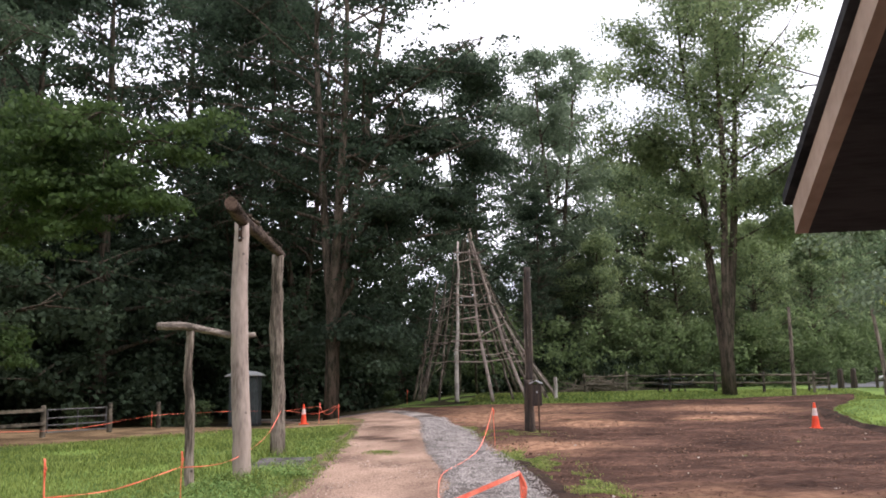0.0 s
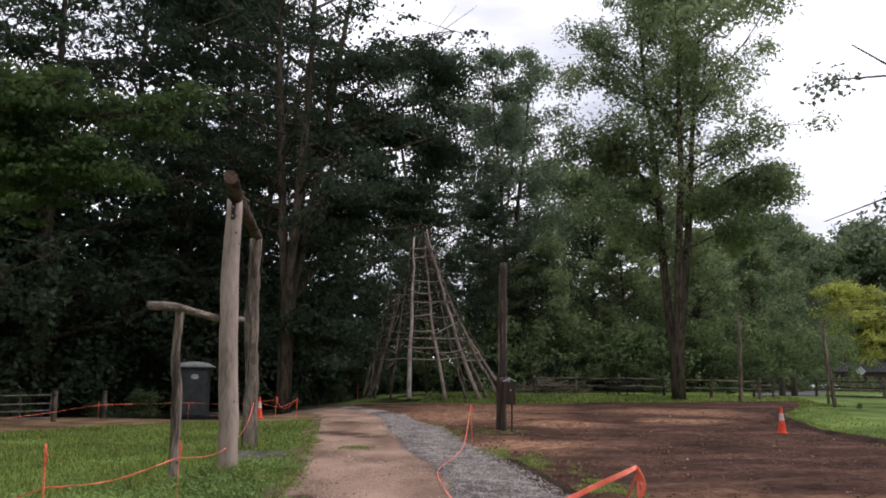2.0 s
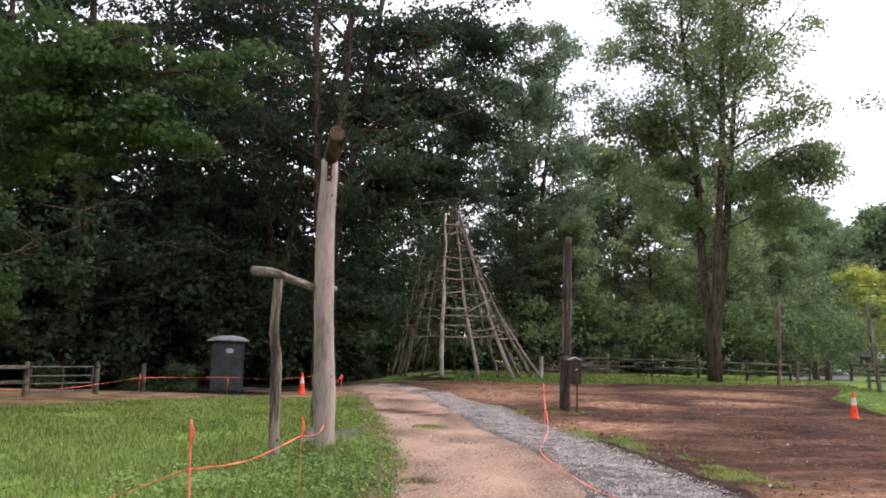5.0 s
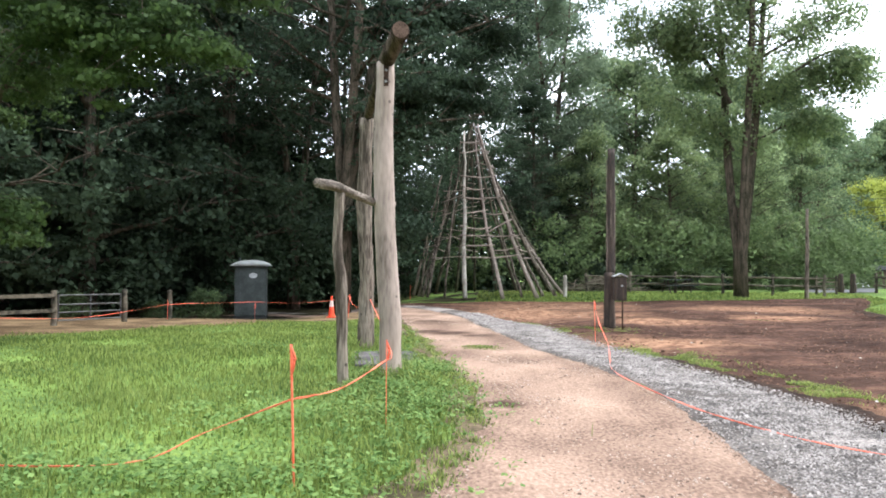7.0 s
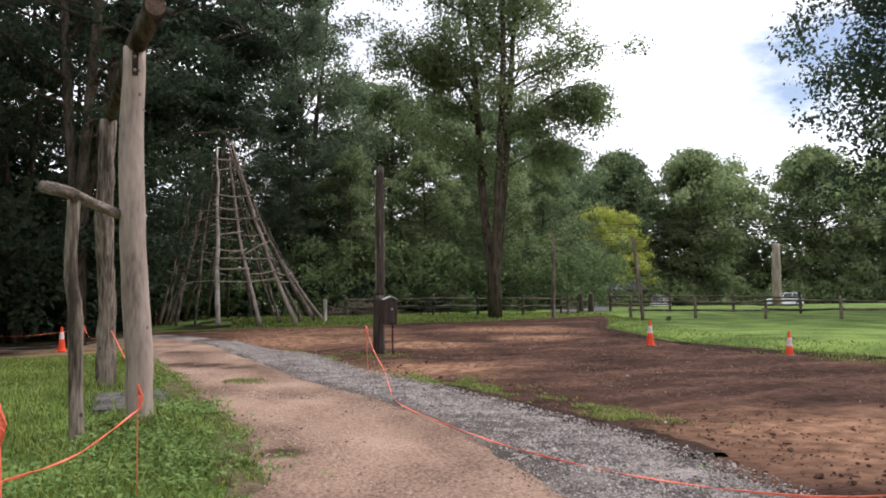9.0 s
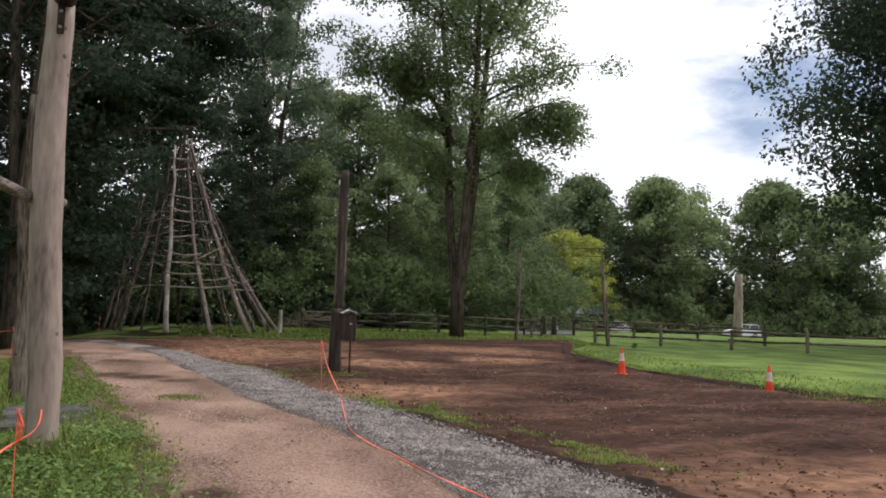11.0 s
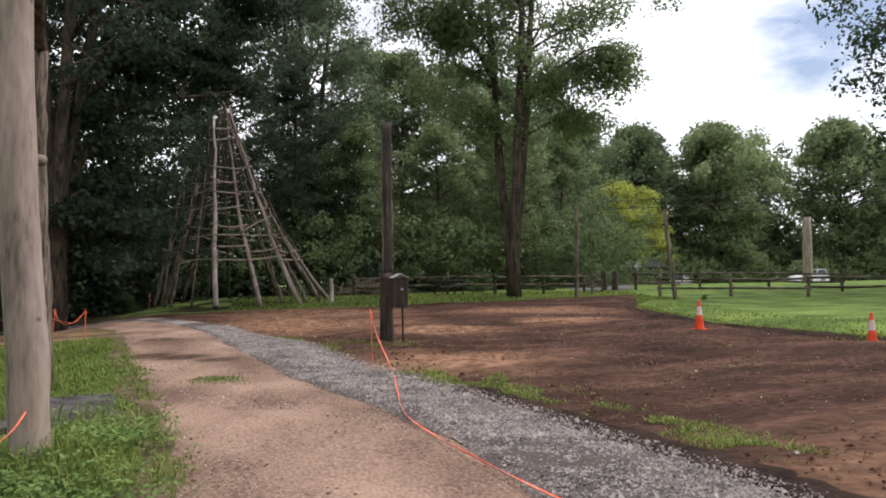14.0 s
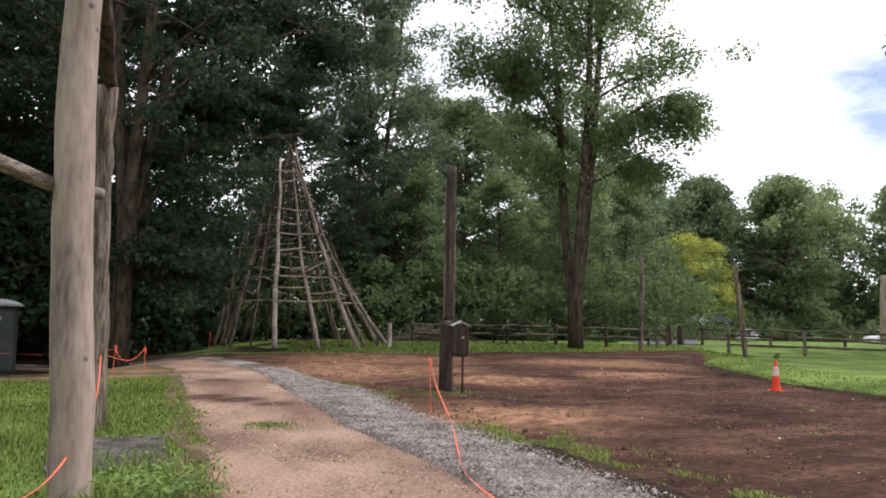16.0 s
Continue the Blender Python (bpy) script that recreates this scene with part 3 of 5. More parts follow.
strip("road_margin", [(y, x - 0.3) for y, x in ROAD_L], [(y, x + 0.12) for y, x in ROAD_L], 3.0, 26, 0.12, 8, 0.014, M_MARGIN, 0.012, "trodden brown soil between the lawn and the drive", 13, (0.3, 0.12))
strip("gravel_strip", [(y, x - 0.06) for y, x in GRAV_L], GRAV_R, -30, 36, 0.14, 14, 0.06, M_GRAVEL, 0.02, "strip of crushed grey gravel beside the dirt drive", 17, (0.1, 0.14))
LOT_L = [(y, x) for y, x in GRAV_R if y <= 27.5] + LOT_L2
strip("dirt_lot", LOT_L, LOT_R, -30, 3.0, 1.0, 24, 0.035, M_LOT, 0.03, "bare turned brown earth beside the shed", 23, (0.2, 0.25))
strip("dirt_lot", LOT_L, LOT_R, 3.0, 26.0, 0.14, 110, 0.035, M_LOT, 0.05, "bare turned brown earth with tyre marks and clods", 23, (0.2, 0.25))
strip("dirt_lot", LOT_L, LOT_R, 26.04, 41.2, 0.25, 60, 0.035, M_LOT, 0.05, "bare turned brown earth further off", 23, (0.2, 0.25))
strip("trench", [(13.5, 14.2), (15, 12.7), (17, 11.75), (25, 11.55), (29, 12.2), (33, 13.2)], [(13.5, 14.4), (15, 13.3), (17, 12.5), (25, 12.2), (29, 12.75), (33, 13.4)], 13.5, 33, 0.2, 12, 0.042, M_TRENCH, 0.04, "shallow trench of dark wet soil at the lawn edge", 27, (0.12, 0.08))
strip("soil_edge", [(y, x - 0.05) for y, x in GRAV_R], [(y, x + 0.42) for y, x in GRAV_R], 7.4, 13.8, 0.12, 10, 0.05, M_TRENCH, 0.02, "dark damp soil along the gravel edge", 28, (0.08, 0.2))
strip("far_road", [(94, -200), (104, -200)], [(94, 260), (104, 260)], 94, 104, 2.5, 60, 0.03, M_TAR, 0, "grey asphalt road beyond the lawn", 29, (0, 0))
strip("side_road", [(50, 17.5), (60, 21), (94, 38)], [(50, 21.5), (60, 26), (94, 46)], 48, 94.2, 1.0, 6, 0.035, M_TAR, 0, "grey asphalt entrance road running to the street", 31, (0.05, 0.05))


def lot_mask(x, y):
    """True on the drive, the gravel or the bare earth."""
    return (x > interp(ROAD_L, y) - 0.02) & (x < interp(LOT_R, y)) & (y < 38.5)


def pebbles(name, count, xy, size, material, label, seed, lift, flat=0.6):
    """Loose stones lying on the ground, as one sheet of stuff."""
    rng = np.random.default_rng(seed)
    base = np.array([(1, 0, -0.4), (-1, 0, -0.4), (0, 1, -0.4), (0, -1, -0.4), (0.5, 0.2, 0.8), (-0.5, -0.2, 0.8)], float)
    tri = np.array([(0, 2, 4), (2, 1, 5), (1, 3, 5), (3, 0, 4), (2, 5, 4), (3, 4, 5)])
    P = xy(rng, count)
    n = len(P)
    s = size * rng.lognormal(0, 0.4, n)
    V = base[None] * (s[:, None, None] * rng.uniform(0.6, 1.3, (n, 6, 1)))
    V[:, :, 2] *= flat
    a = rng.uniform(0, 6.28, n)
    c, sn = np.cos(a)[:, None], np.sin(a)[:, None]
    V = np.stack([V[:, :, 0] * c - V[:, :, 1] * sn, V[:, :, 0] * sn + V[:, :, 1] * c, V[:, :, 2]], -1)
    V += np.stack([P[:, 0], P[:, 1], height(P[:, 0], P[:, 1]) + lift + s * 0.15], -1)[:, None]
    F = (tri[None] + (np.arange(n) * 6)[:, None, None]).reshape(-1, 3)
    me = bpy.data.meshes.new(name)
    me.from_pydata(V.reshape(-1, 3).tolist(), [], F.tolist())
    me.materials.append(material)
    return tagged(new(name, me), label, "stones", kind="stuff")


def on_gravel(rng, n):
    y = 4 + (rng.uniform(0, 1, n) ** 1.5) * 24
    L, R = interp(GRAV_L, y) - 0.1, interp(GRAV_R, y) + 0.12
    return np.stack([L + (R - L) * np.clip(rng.normal(0.5, 0.33, n), rng.uniform(-0.02, 0.3, n), rng.uniform(0.75, 1.03, n)), y], 1)


def on_lot(rng, n):
    y = 5 + rng.uniform(0, 1, n) ** 1.2 * 36
    L, R = interp(LOT_L, y), interp(LOT_R, y)
    return np.stack([L + (R - L) * rng.uniform(0.0, 1, n), y], 1)


def on_road(rng, n):
    y = 3.5 + rng.uniform(0, 1, n) ** 1.4 * 22
    L, R = interp(ROAD_L, y), interp(GRAV_L, y)
    return np.stack([L + (R - L) * rng.uniform(0.02, 1, n), y], 1)


pebbles("gravel", 60000, on_gravel, 0.0095, M_STONES, "loose crushed grey gravel stones", 1, 0.066)
pebbles("clods", 34000, on_lot, 0.0135, M_CLODS, "crumbled clods of brown earth", 2, 0.03)
pebbles("pale_stones", 260, on_lot, 0.017, M_PALESTONE, "scattered pale stones on the bare earth", 3, 0.03)
pebbles("road_grit", 20000, on_road, 0.0075, M_GRIT, "small grit on the packed drive", 4, 0.022)


def blades(name, P, tall, wide, material, label, seed, lean=0.5):
    """Grass blades, each a bent tapering strip, as one sheet of stuff."""
    rng = np.random.default_rng(seed)
    n = len(P)
    z = height(P[:, 0], P[:, 1])
    h = tall * rng.uniform(0.45, 1.25, n)
    if np.ndim(tall):
        h = tall * rng.uniform(0.6, 1.2, n)
    a = rng.uniform(0, 6.28, n)
    d = np.stack([np.cos(a), np.sin(a), np.zeros(n)], 1)
    s = np.stack([-np.sin(a), np.cos(a), np.zeros(n)], 1)
    w = (wide * rng.uniform(0.7, 1.3, n))[:, None]
    k = (lean * rng.uniform(0.2, 1.3, n) * h)[:, None]
    b = np.stack([P[:, 0], P[:, 1], z], 1)
    hz = np.zeros((n, 3))
    hz[:, 2] = h
    V = np.stack([b - s * w, b + s * w, b + hz * 0.6 + d * k * 0.35 + s * w * 0.75, b + hz * 0.6 + d * k * 0.35 - s * w * 0.75, b + hz + d * k], 1).reshape(-1, 3)
    o = np.arange(n)[:, None] * 5
    me = bpy.data.meshes.new(name)
    F = np.concatenate([np.stack([o[:, 0] + i for i in (0, 1, 2, 3)], 1).tolist(), ]).tolist() + np.stack([o[:, 0] + i for i in (3, 2, 4)], 1).tolist()
    me.from_pydata(V.tolist(), [], F)
    me.materials.append(material)
    return tagged(new(name, me), label, "grass", kind="stuff")


def lawn_left(rng, n):
    r = rng.uniform(0, 1, n)
    y = 3.0 + 21 * r ** 1.35
    x = interp(ROAD_L, y) - (13 + 0 * y) * rng.uniform(0, 1, n) ** 1.25 + rng.normal(0, 0.13, n)
    P = np.stack([x, y], 1)
    edge = np.interp(y, [14.5, 17, 20, 22.5, 24.5], [-13.4, -11.9, -9.6, -7.4, -5.2])
    keep = (x > edge + rng.normal(0, 0.35, n)) & ~((np.abs(x + 2.4 + (y - 13.55) * 0.2) < 0.5) & (y > 12.5) & (y < 14.6))
    return P[keep]


_r = np.random.default_rng(8)
_P = lawn_left(_r, 140000)
_n = np.array([noise.noise(Vector((x * 0.6, y * 0.6, 2))) for x, y in _P])
_keep = _r.uniform(0, 1, len(_P)) < np.clip(1.05 + 1.2 * _n, 0.6, 1.0)
_P, _n = _P[_keep], _n[_keep]
_d = interp(ROAD_L, _P[:, 1]) - _P[:, 0]
_keep = _r.uniform(0, 1, len(_P)) < np.clip(0.3 + _d / 0.55, 0.15, 1.0)
_P, _n, _d = _P[_keep], _n[_keep], _d[_keep]
blades("lawn_grass", _P, np.clip(0.068 + 0.085 * _n, 0.035, 0.15) * np.clip(0.4 + _d / 1.0, 0.35, 1.0), 0.0035 + 0.00042 * np.clip(_P[:, 1], 4, 26), M_GRASS, "uneven uncut green lawn grass", 9)


def tufts(name, spots, label, seed):
    """Tall tufts of long blades, at (x, y, spread, count)."""
    rng = np.random.default_rng(seed)
    P = np.concatenate([rng.normal(0, sp, (n, 2)) + (x, y) for x, y, sp, n in spots])
    return blades(name, P, 0.21, 0.0065, M_GRASS, label, seed, 1.0)


def patch(cx, cy, rx, ry, ang, n, rng):
    p = rng.normal(0, 0.42, (n, 2)) * (rx, ry)
    c, s = math.cos(ang), math.sin(ang)
    return np.stack([cx + p[:, 0] * c - p[:, 1] * s, cy + p[:, 0] * s + p[:, 1] * c], 1)


_Q = np.concatenate([patch(1.7, 19.8, 1.5, 1.2, 0, 3600, _r), patch(2.55, 14.0, 0.8, 2.2, 0.28, 7000, _r), patch(3.5, 11.1, 0.62, 1.4, 0.35, 4600, _r),
                     patch(3.8, 9.7, 0.35, 0.8, 0.35, 1500, _r), patch(-0.84, 15.8, 0.45, 0.7, 0, 1200, _r), patch(0.2, 22.5, 0.6, 1.8, 0.3, 1400, _r), patch(-2.2, 17.2, 0.3, 1.2, 0.2, 500, _r)])
_yr = 3.5 + _r.uniform(0, 1, 9000) ** 1.3 * 19
_Q = np.concatenate([_Q, np.stack([interp(ROAD_L, _yr) + np.abs(_r.normal(0, 0.16, 9000)) - 0.1, _yr], 1)[::2]])
_n = np.array([noise.noise(Vector((x * 1.7, y * 1.7, 7))) for x, y in _Q])
_Q = _Q[_n > -0.08]
blades("verge_grass", _Q, 0.055, 0.008, M_GRASS, "ragged tufts of grass between gravel and bare earth", 10, 0.9)
_y = 15 + _r.uniform(0, 1, 5000) ** 1.2 * 20
_x = interp(LOT_R, _y) + 0.1 + _r.uniform(0, 1, 5000) ** 3 * 2
blades("mown_grass", np.stack([_x, _y], 1), 0.05, 0.012, M_GRASS, "short bright green mown grass", 12)
_y = 36.8 + _r.uniform(0, 1, 22000) * 9.7
_x = _r.uniform(-6, 18, 22000)
_k = ((_x < interp(LOT_L2, _y)) & (_x > -1.8)) | (_x > interp(LOT_R, _y)) | ((_y > 41.2) & (_x > -1))
blades("far_grass", np.stack([_x, _y], 1)[_k], 0.08, 0.03, M_GRASS, "green grass round the pole cone and fence", 13)
_y = 15 + _r.uniform(0, 1, 2500) * 4
blades("strip_grass", np.stack([interp(LOT_R, _y) - 0.9 - _r.normal(0, 0.3, 2500) + (17 - _y) * -0.3, _y], 1), 0.08, 0.016, M_GRASS, "thin grass in front of the shallow trench", 14)


def weeds(P, size, label, seed):
    rng = np.random.default_rng(seed)
    n = len(P)
    k = 7
    c = np.repeat(np.stack([P[:, 0], P[:, 1], height(P[:, 0], P[:, 1]) + rng.uniform(0.04, 0.2, n)], 1), k, 0)
    c += rng.normal(0, 1, c.shape) * (size, size, size * 0.35)
    ob = new("weeds", leaf_mesh("weeds", c, size * 0.8, 0.36, rng, up=1.4))
    ob.data.materials.append(M_WEED)
    return tagged(ob, label, "weeds", kind="stuff")


_ye = 3.2 + _r.uniform(0, 1, 350) ** 1.3 * 15
_W = np.concatenate([np.stack([interp(ROAD_L, _ye) - 0.1 - np.abs(_r.normal(0, 0.9, 350)), _ye], 1), patch(-2.4, 5.2, 1.6, 0.9, 0, 330, _r), patch(-2.2, 9.3, 0.5, 0.7, 0, 90, _r), patch(-4.5, 5.0, 1.6, 0.9, 0, 200, _r), patch(-1.7, 9.6, 0.8, 1.5, 0, 260, _r), patch(-1.35, 8.3, 0.9, 1.4, 0, 320, _r), patch(-1.5, 11.2, 0.6, 1.0, 0, 200, _r), patch(-2.6, 7.4, 1.4, 1.2, 0, 260, _r)])
weeds(_W, 0.055, "low pale-leaved weeds in the lawn", 21)

tufts("tall_grass", ((-1.75, 10.1, 0.25, 420), (-2.2, 10.3, 0.2, 200), (-2.3, 9.3, 0.22, 300), (-1.55, 8.6, 0.35, 420), (-1.3, 9.7, 0.25, 260), (-3.1, 15.3, 0.25, 240), (-1.9, 7.4, 0.5, 300), (-1.6, 11.6, 0.25, 220), (-2.0, 12.4, 0.3, 200), (-3.6, 12.3, 0.4, 200), (-3.8, 14.2, 0.4, 200)), "long grass tufts round the feet of the posts", 15)

# the gritty pad behind the tall post
_bm = bm_box(1.15, 2.1, 0.09, (-2.4, 13.55, -0.015), 0.015, Matrix.Rotation(0.2, 4, "Z"))
_pad = mesh_ob("ground_pad", [v.co.copy() for v in _bm.verts], [tuple(v.index for v in f.verts) for f in _bm.faces], M_CONCRETE)
_bm.free()
tagged(_pad, "grey gritty concrete pad sunk in the grass", "pad", kind="structure")


# ---- post gate ----
def post_gate():
    g = thing("post_gate", -1.98, 10.4, 0, "weathered log gateway of two tall posts and a top beam", "gateway")
    o = Vector((-1.98, 10.4, 0))

    def rel(*p):
        return Vector(p) - o
    tall = log("tall_post", [rel(-1.88, 10.36, -0.2), rel(-1.9, 10.36, 0.8), rel(-1.99, 10.42, 2.0), rel(-2.02, 10.45, 3.2), rel(-2.0, 10.45, 4.34)], [0.142, 0.148, 0.142, 0.135, 0.12], M_PALEWOOD, g, 20, 0.05, 3, "pale peeled log post", 26)
    br = part("bracket", bm_box(0.065, 0.02, 0.36, tuple(rel(-1.97, 10.312, 4.17)), 0.004), M_RUST, g, "rusty iron strap")
    for z in (4.05, 4.2):
        bm = bmesh.new()
        bmesh.ops.create_cone(bm, cap_ends=True, segments=6, radius1=0.02, radius2=0.018, depth=0.03, matrix=Matrix.Translation(rel(-1.97, 10.295, z)) @ Matrix.Rotation(math.pi / 2, 4, "X"))
        part("bolt", bm, M_METAL, br)
    log("rough_post", [rel(-3.08, 15.2, -0.2), rel(-3.06, 15.2, 1.4), rel(-3.1, 15.15, 2.8), rel(-3.05, 15.05, 4.45)], [0.15, 0.132, 0.14, 0.115], M_GREYWOOD, g, 16, 0.3, 8, "rough grey split log post", 30)
    beam = log("top_beam", [rel(-1.62, 9.1, 4.38), rel(-2.02, 10.6, 4.37), rel(-2.5, 12.8, 4.44), rel(-3.03, 15.1, 4.5), rel(-3.2, 15.8, 4.55)], [0.105, 0.11, 0.10, 0.085, 0.07], M_BEAM, g, 14, 0.18, 5, "dark log beam with a sawn end", 24)
    bm = bmesh.new()
    d = Vector((-0.43, 1.6, 0)).normalized()
    m = Matrix.Translation(rel(-1.62, 9.1, 4.38) - d * 0.006) @ d.to_track_quat("Z", "Y").to_matrix().to_4x4()
    bmesh.ops.create_cone(bm, cap_ends=True, segments=20, radius1=0.098, radius2=0.1, depth=0.01, matrix=m)
    part("sawn_end", bm, M_ENDGRAIN, beam, "pale sawn log end")
    # loose bark on the beam
    rnd = random.Random(5)
    for k in range(12):
        f = 0.25 + k * 0.062
        p = rel(-1.62 - 1.58 * f, 9.1 + 6.7 * f, 4.47 + 0.14 * f)
        part("bark_strip", bm_box(rnd.uniform(0.08, 0.14), rnd.uniform(0.25, 0.5), 0.03, p, 0.01, Matrix.Rotation(0.24 + rnd.uniform(-.2, .2), 4, "Z") @ Matrix.Rotation(rnd.uniform(-.25, .25), 4, "Y")), M_GREYWOOD, beam)
    return g


def hitching_rail():
    g = thing("hitching_rail", -2.41, 9.52, 0, "crooked grey wooden post carrying a worn cross pole", "rail")
    log("post", [(0.06, -0.06, -0.15), (0.03, -0.02, 0.6), (0.02, 0.0, 1.3), (-0.04, 0.0, 1.8), (-0.01, 0, 2.5)], [0.075, 0.066, 0.07, 0.062, 0.058], M_GREYWOOD, g, 14, 0.25, 12, "", 22)
    log("cross_pole", [(-0.1, -0.83, 2.52), (-0.03, -0.2, 2.55), (0.1, 0.4, 2.5), (0.26, 0.9, 2.44), (0.46, 1.42, 2.46)], [0.058, 0.062, 0.055, 0.055, 0.05], M_LOGY, g, 12, 0.14, 17, "smooth worn pole", 18)
    return g


post_gate()
hitching_rail()


# ---- pole cone frame ----
def pole_cone():
    cx, cy, r0, apex = -1.3, 43.0, 3.9, 10.7
    g = thing("pole_cone", cx, cy, H(cx, cy), "tall tepee frame of bare wooden poles tied with thin sticks", "tepee frame")
    rnd = random.Random(31)
    # foot angle, foot radius factor, hollowness of the curve, top, thickness
    front = [(186, 1.0, 0.85, 6.3, 0.085), (198, 0.97, 0.9, 5.2, 0.07), (212, 1.0, 1.5, 5.4, 0.1), (221, 1.0, 1.05, 6.4, 0.085), (234, 0.93, 1.1, 8.4, 0.06),
             (254, 1.0, 1.15, 8.6, 0.125), (281, 1.02, 1.75, 8.2, 0.105), (301, 0.86, 1.35, 5.6, 0.07), (308, 1.0, 1.32, 9.6, 0.115), (322, 0.9, 1.4, 6.6, 0.085),
             (331, 1.0, 1.45, 8.8, 0.1), (350, 1.0, 1.65, 10.4, 0.085)]
    back = [(a, 1.0, 1.4, 8.2 + 1.3 * rnd.random(), rnd.uniform(0.065, 0.1)) for a in (12, 30, 48, 66, 84, 102, 120, 140, 158, 172)]
    spec = front + back

    def at(i, z):
        a, k, hollow, _, _ = spec[i]
        a = radians(a)
        ax, ay = (-1.4 if 3.1 < a < 4.55 else -0.85) + 0.16 * math.cos(a + 2.6), 0.16 * math.sin(a + 2.6)
        f = max(0.0, 1 - z / apex) ** hollow
        return Vector((ax + (math.cos(a) * r0 * k - ax) * f, ay + (math.sin(a) * r0 * k - ay) * f, z))
    for i, (a, k, hollow, top, R) in enumerate(spec):
        pale = a in (254, 281, 308, 350)
        zs = [-0.1] + [top * q / 10 for q in range(1, 11)]
        pts = [at(i, z) + Vector((rnd.uniform(-.055, .055), rnd.uniform(-.055, .055), 0)) for z in zs]
        v, f = tube_data(pts, [R * (1 - 0.6 * q / 10) for q in range(11)], 9, 0.14, 40 + i)
        mesh_ob("pole", v, f, (M_PALEPOLE if a == 254 else M_PALEWOOD) if pale else (M_GREYWOOD if i < len(front) else M_RAIL), g, "pale peeled pole" if pale else "", smooth=True)
        if R > 0.08:
            for s in range(2):
                p = pts[rnd.randint(2, 8)]
                q = p + Vector((rnd.uniform(-.35, .35), rnd.uniform(-.3, 0.05), rnd.uniform(0.1, .3)))
                v, f = tube_data([p, q], [0.022, 0.01], 5)
                mesh_ob("branch_stub", v, f, M_GREYWOOD, g, smooth=True)
    ties = [5, 6, 8, 11]
    left = [0, 2, 3, 5]
    order = list(range(len(front), len(spec)))

    def rung(i, j, za, zb, r, sag, over=0.22):
        p, q = at(i, za), at(j, zb)
        d = (q - p).normalized()
        out = Vector((p.x + q.x + 1.7, p.y + q.y, 0)).normalized() * 0.1
        p, q = p - d * over + out, q + d * over + out
        mid = p.lerp(q, 0.5) + Vector((0, 0, -sag))
        v, f = tube_data([p, p.lerp(mid, 0.5) + Vector((0, 0, -sag * 0.25)), mid, mid.lerp(q, 0.5) + Vector((0, 0, -sag * 0.25)), q], [r, r * 0.95, r * 0.9, r * 0.85, r * 0.7], 6, 0, i)
        mesh_ob("rung", v, f, M_PALEWOOD, g, smooth=True)
    for z in (1.95, 2.4, 3.05, 3.4, 4.2, 4.95, 5.55, 6.15, 6.8, 7.5, 8.0):
        for i, j in zip(ties, ties[1:]):
            if rnd.random() < 0.9 and z < min(spec[i][3], spec[j][3]):
                rung(i, j, z + rnd.uniform(-.1, .1), z + rnd.uniform(-.12, .14), 0.042, rnd.choice((0.0, 0.03, 0.14)))
        for i, j in zip(left, left[1:]):
            if rnd.random() < 0.75 and z < min(spec[i][3], spec[j][3]):
                rung(i, j, z + rnd.uniform(-.2, .2), z + rnd.uniform(-.2, .2), 0.026, 0.02)
        for i, j in zip(order, order[1:]):
            if rnd.random() < 0.42 and z < min(spec[i][3], spec[j][3]):
                rung(i, j, z + rnd.uniform(-.2, .2), z + rnd.uniform(-.2, .2), 0.026, 0.03)
    rung(6, 8, 3.2, 3.75, 0.045, -0.03, 0.3)
    for k in range(9):
        i = rnd.choice([0, 2, 3, 4, 5, 8])
        p = at(i, rnd.uniform(1.5, 4.5))
        q = p + Vector((rnd.uniform(-.5, .5), -0.15, rnd.uniform(-.6, .2)))
        v, f = tube_data([p, p.lerp(q, 0.5) + Vector((0, 0, -0.05)), q], [0.02, 0.018, 0.012], 5, 0, k)
        mesh_ob("loose_stick", v, f, M_PALEWOOD, g, smooth=True)
    return g


pole_cone()


def white_post():
    g = thing("white_post", 2.6, 40.9, H(2.6, 40.9), "short pale weathered wooden post in the grass", "post")
    log("shaft", [(0, 0, -0.1), (0.01, 0, 0.55), (0, 0, 1.1)], [0.1, 0.095, 0.085], M_PALEPOLE, g, 12, 0.08, 4, "", 8)


white_post()


# ---- dark post with the box ----
def dark_post():
    g = thing("dark_post", 2.24, 20.45, H(2.24, 20.45), "tall dark wooden post with split bark strips", "post")
    log("base", [(0, 0, -0.1), (0, 0, 0.8), (0, 0, 1.42)], [0.15, 0.135, 0.13], M_DARKWOOD, g, 14, 0.08, 5, "dark stained lower post", 10)
    log("shaft", [(0.02, 0.02, 1.38), (0.03, 0.02, 2.4), (0.05, 0.03, 3.4), (0.06, 0.05, 4.55)], [0.115, 0.11, 0.105, 0.095], M_DARKWOOD, g, 12, 0.12, 7, "", 20)
    for a, z0, z1 in ((-2.6, 1.4, 3.3), (-0.4, 1.4, 3.6), (-1.6, 2.3, 3.5), (2.4, 1.8, 4.3)):
        pts = [(0.03 + math.cos(a) * 0.112, 0.02 + math.sin(a) * 0.112, z0 + (z1 - z0) * k / 5) for k in range(6)]
        log("bark_strip", pts, [0.012, 0.018, 0.016, 0.018, 0.014, 0.008], M_GREYWOOD, g, 6, 0.3, int(a * 10), "pale split bark strip", 14)


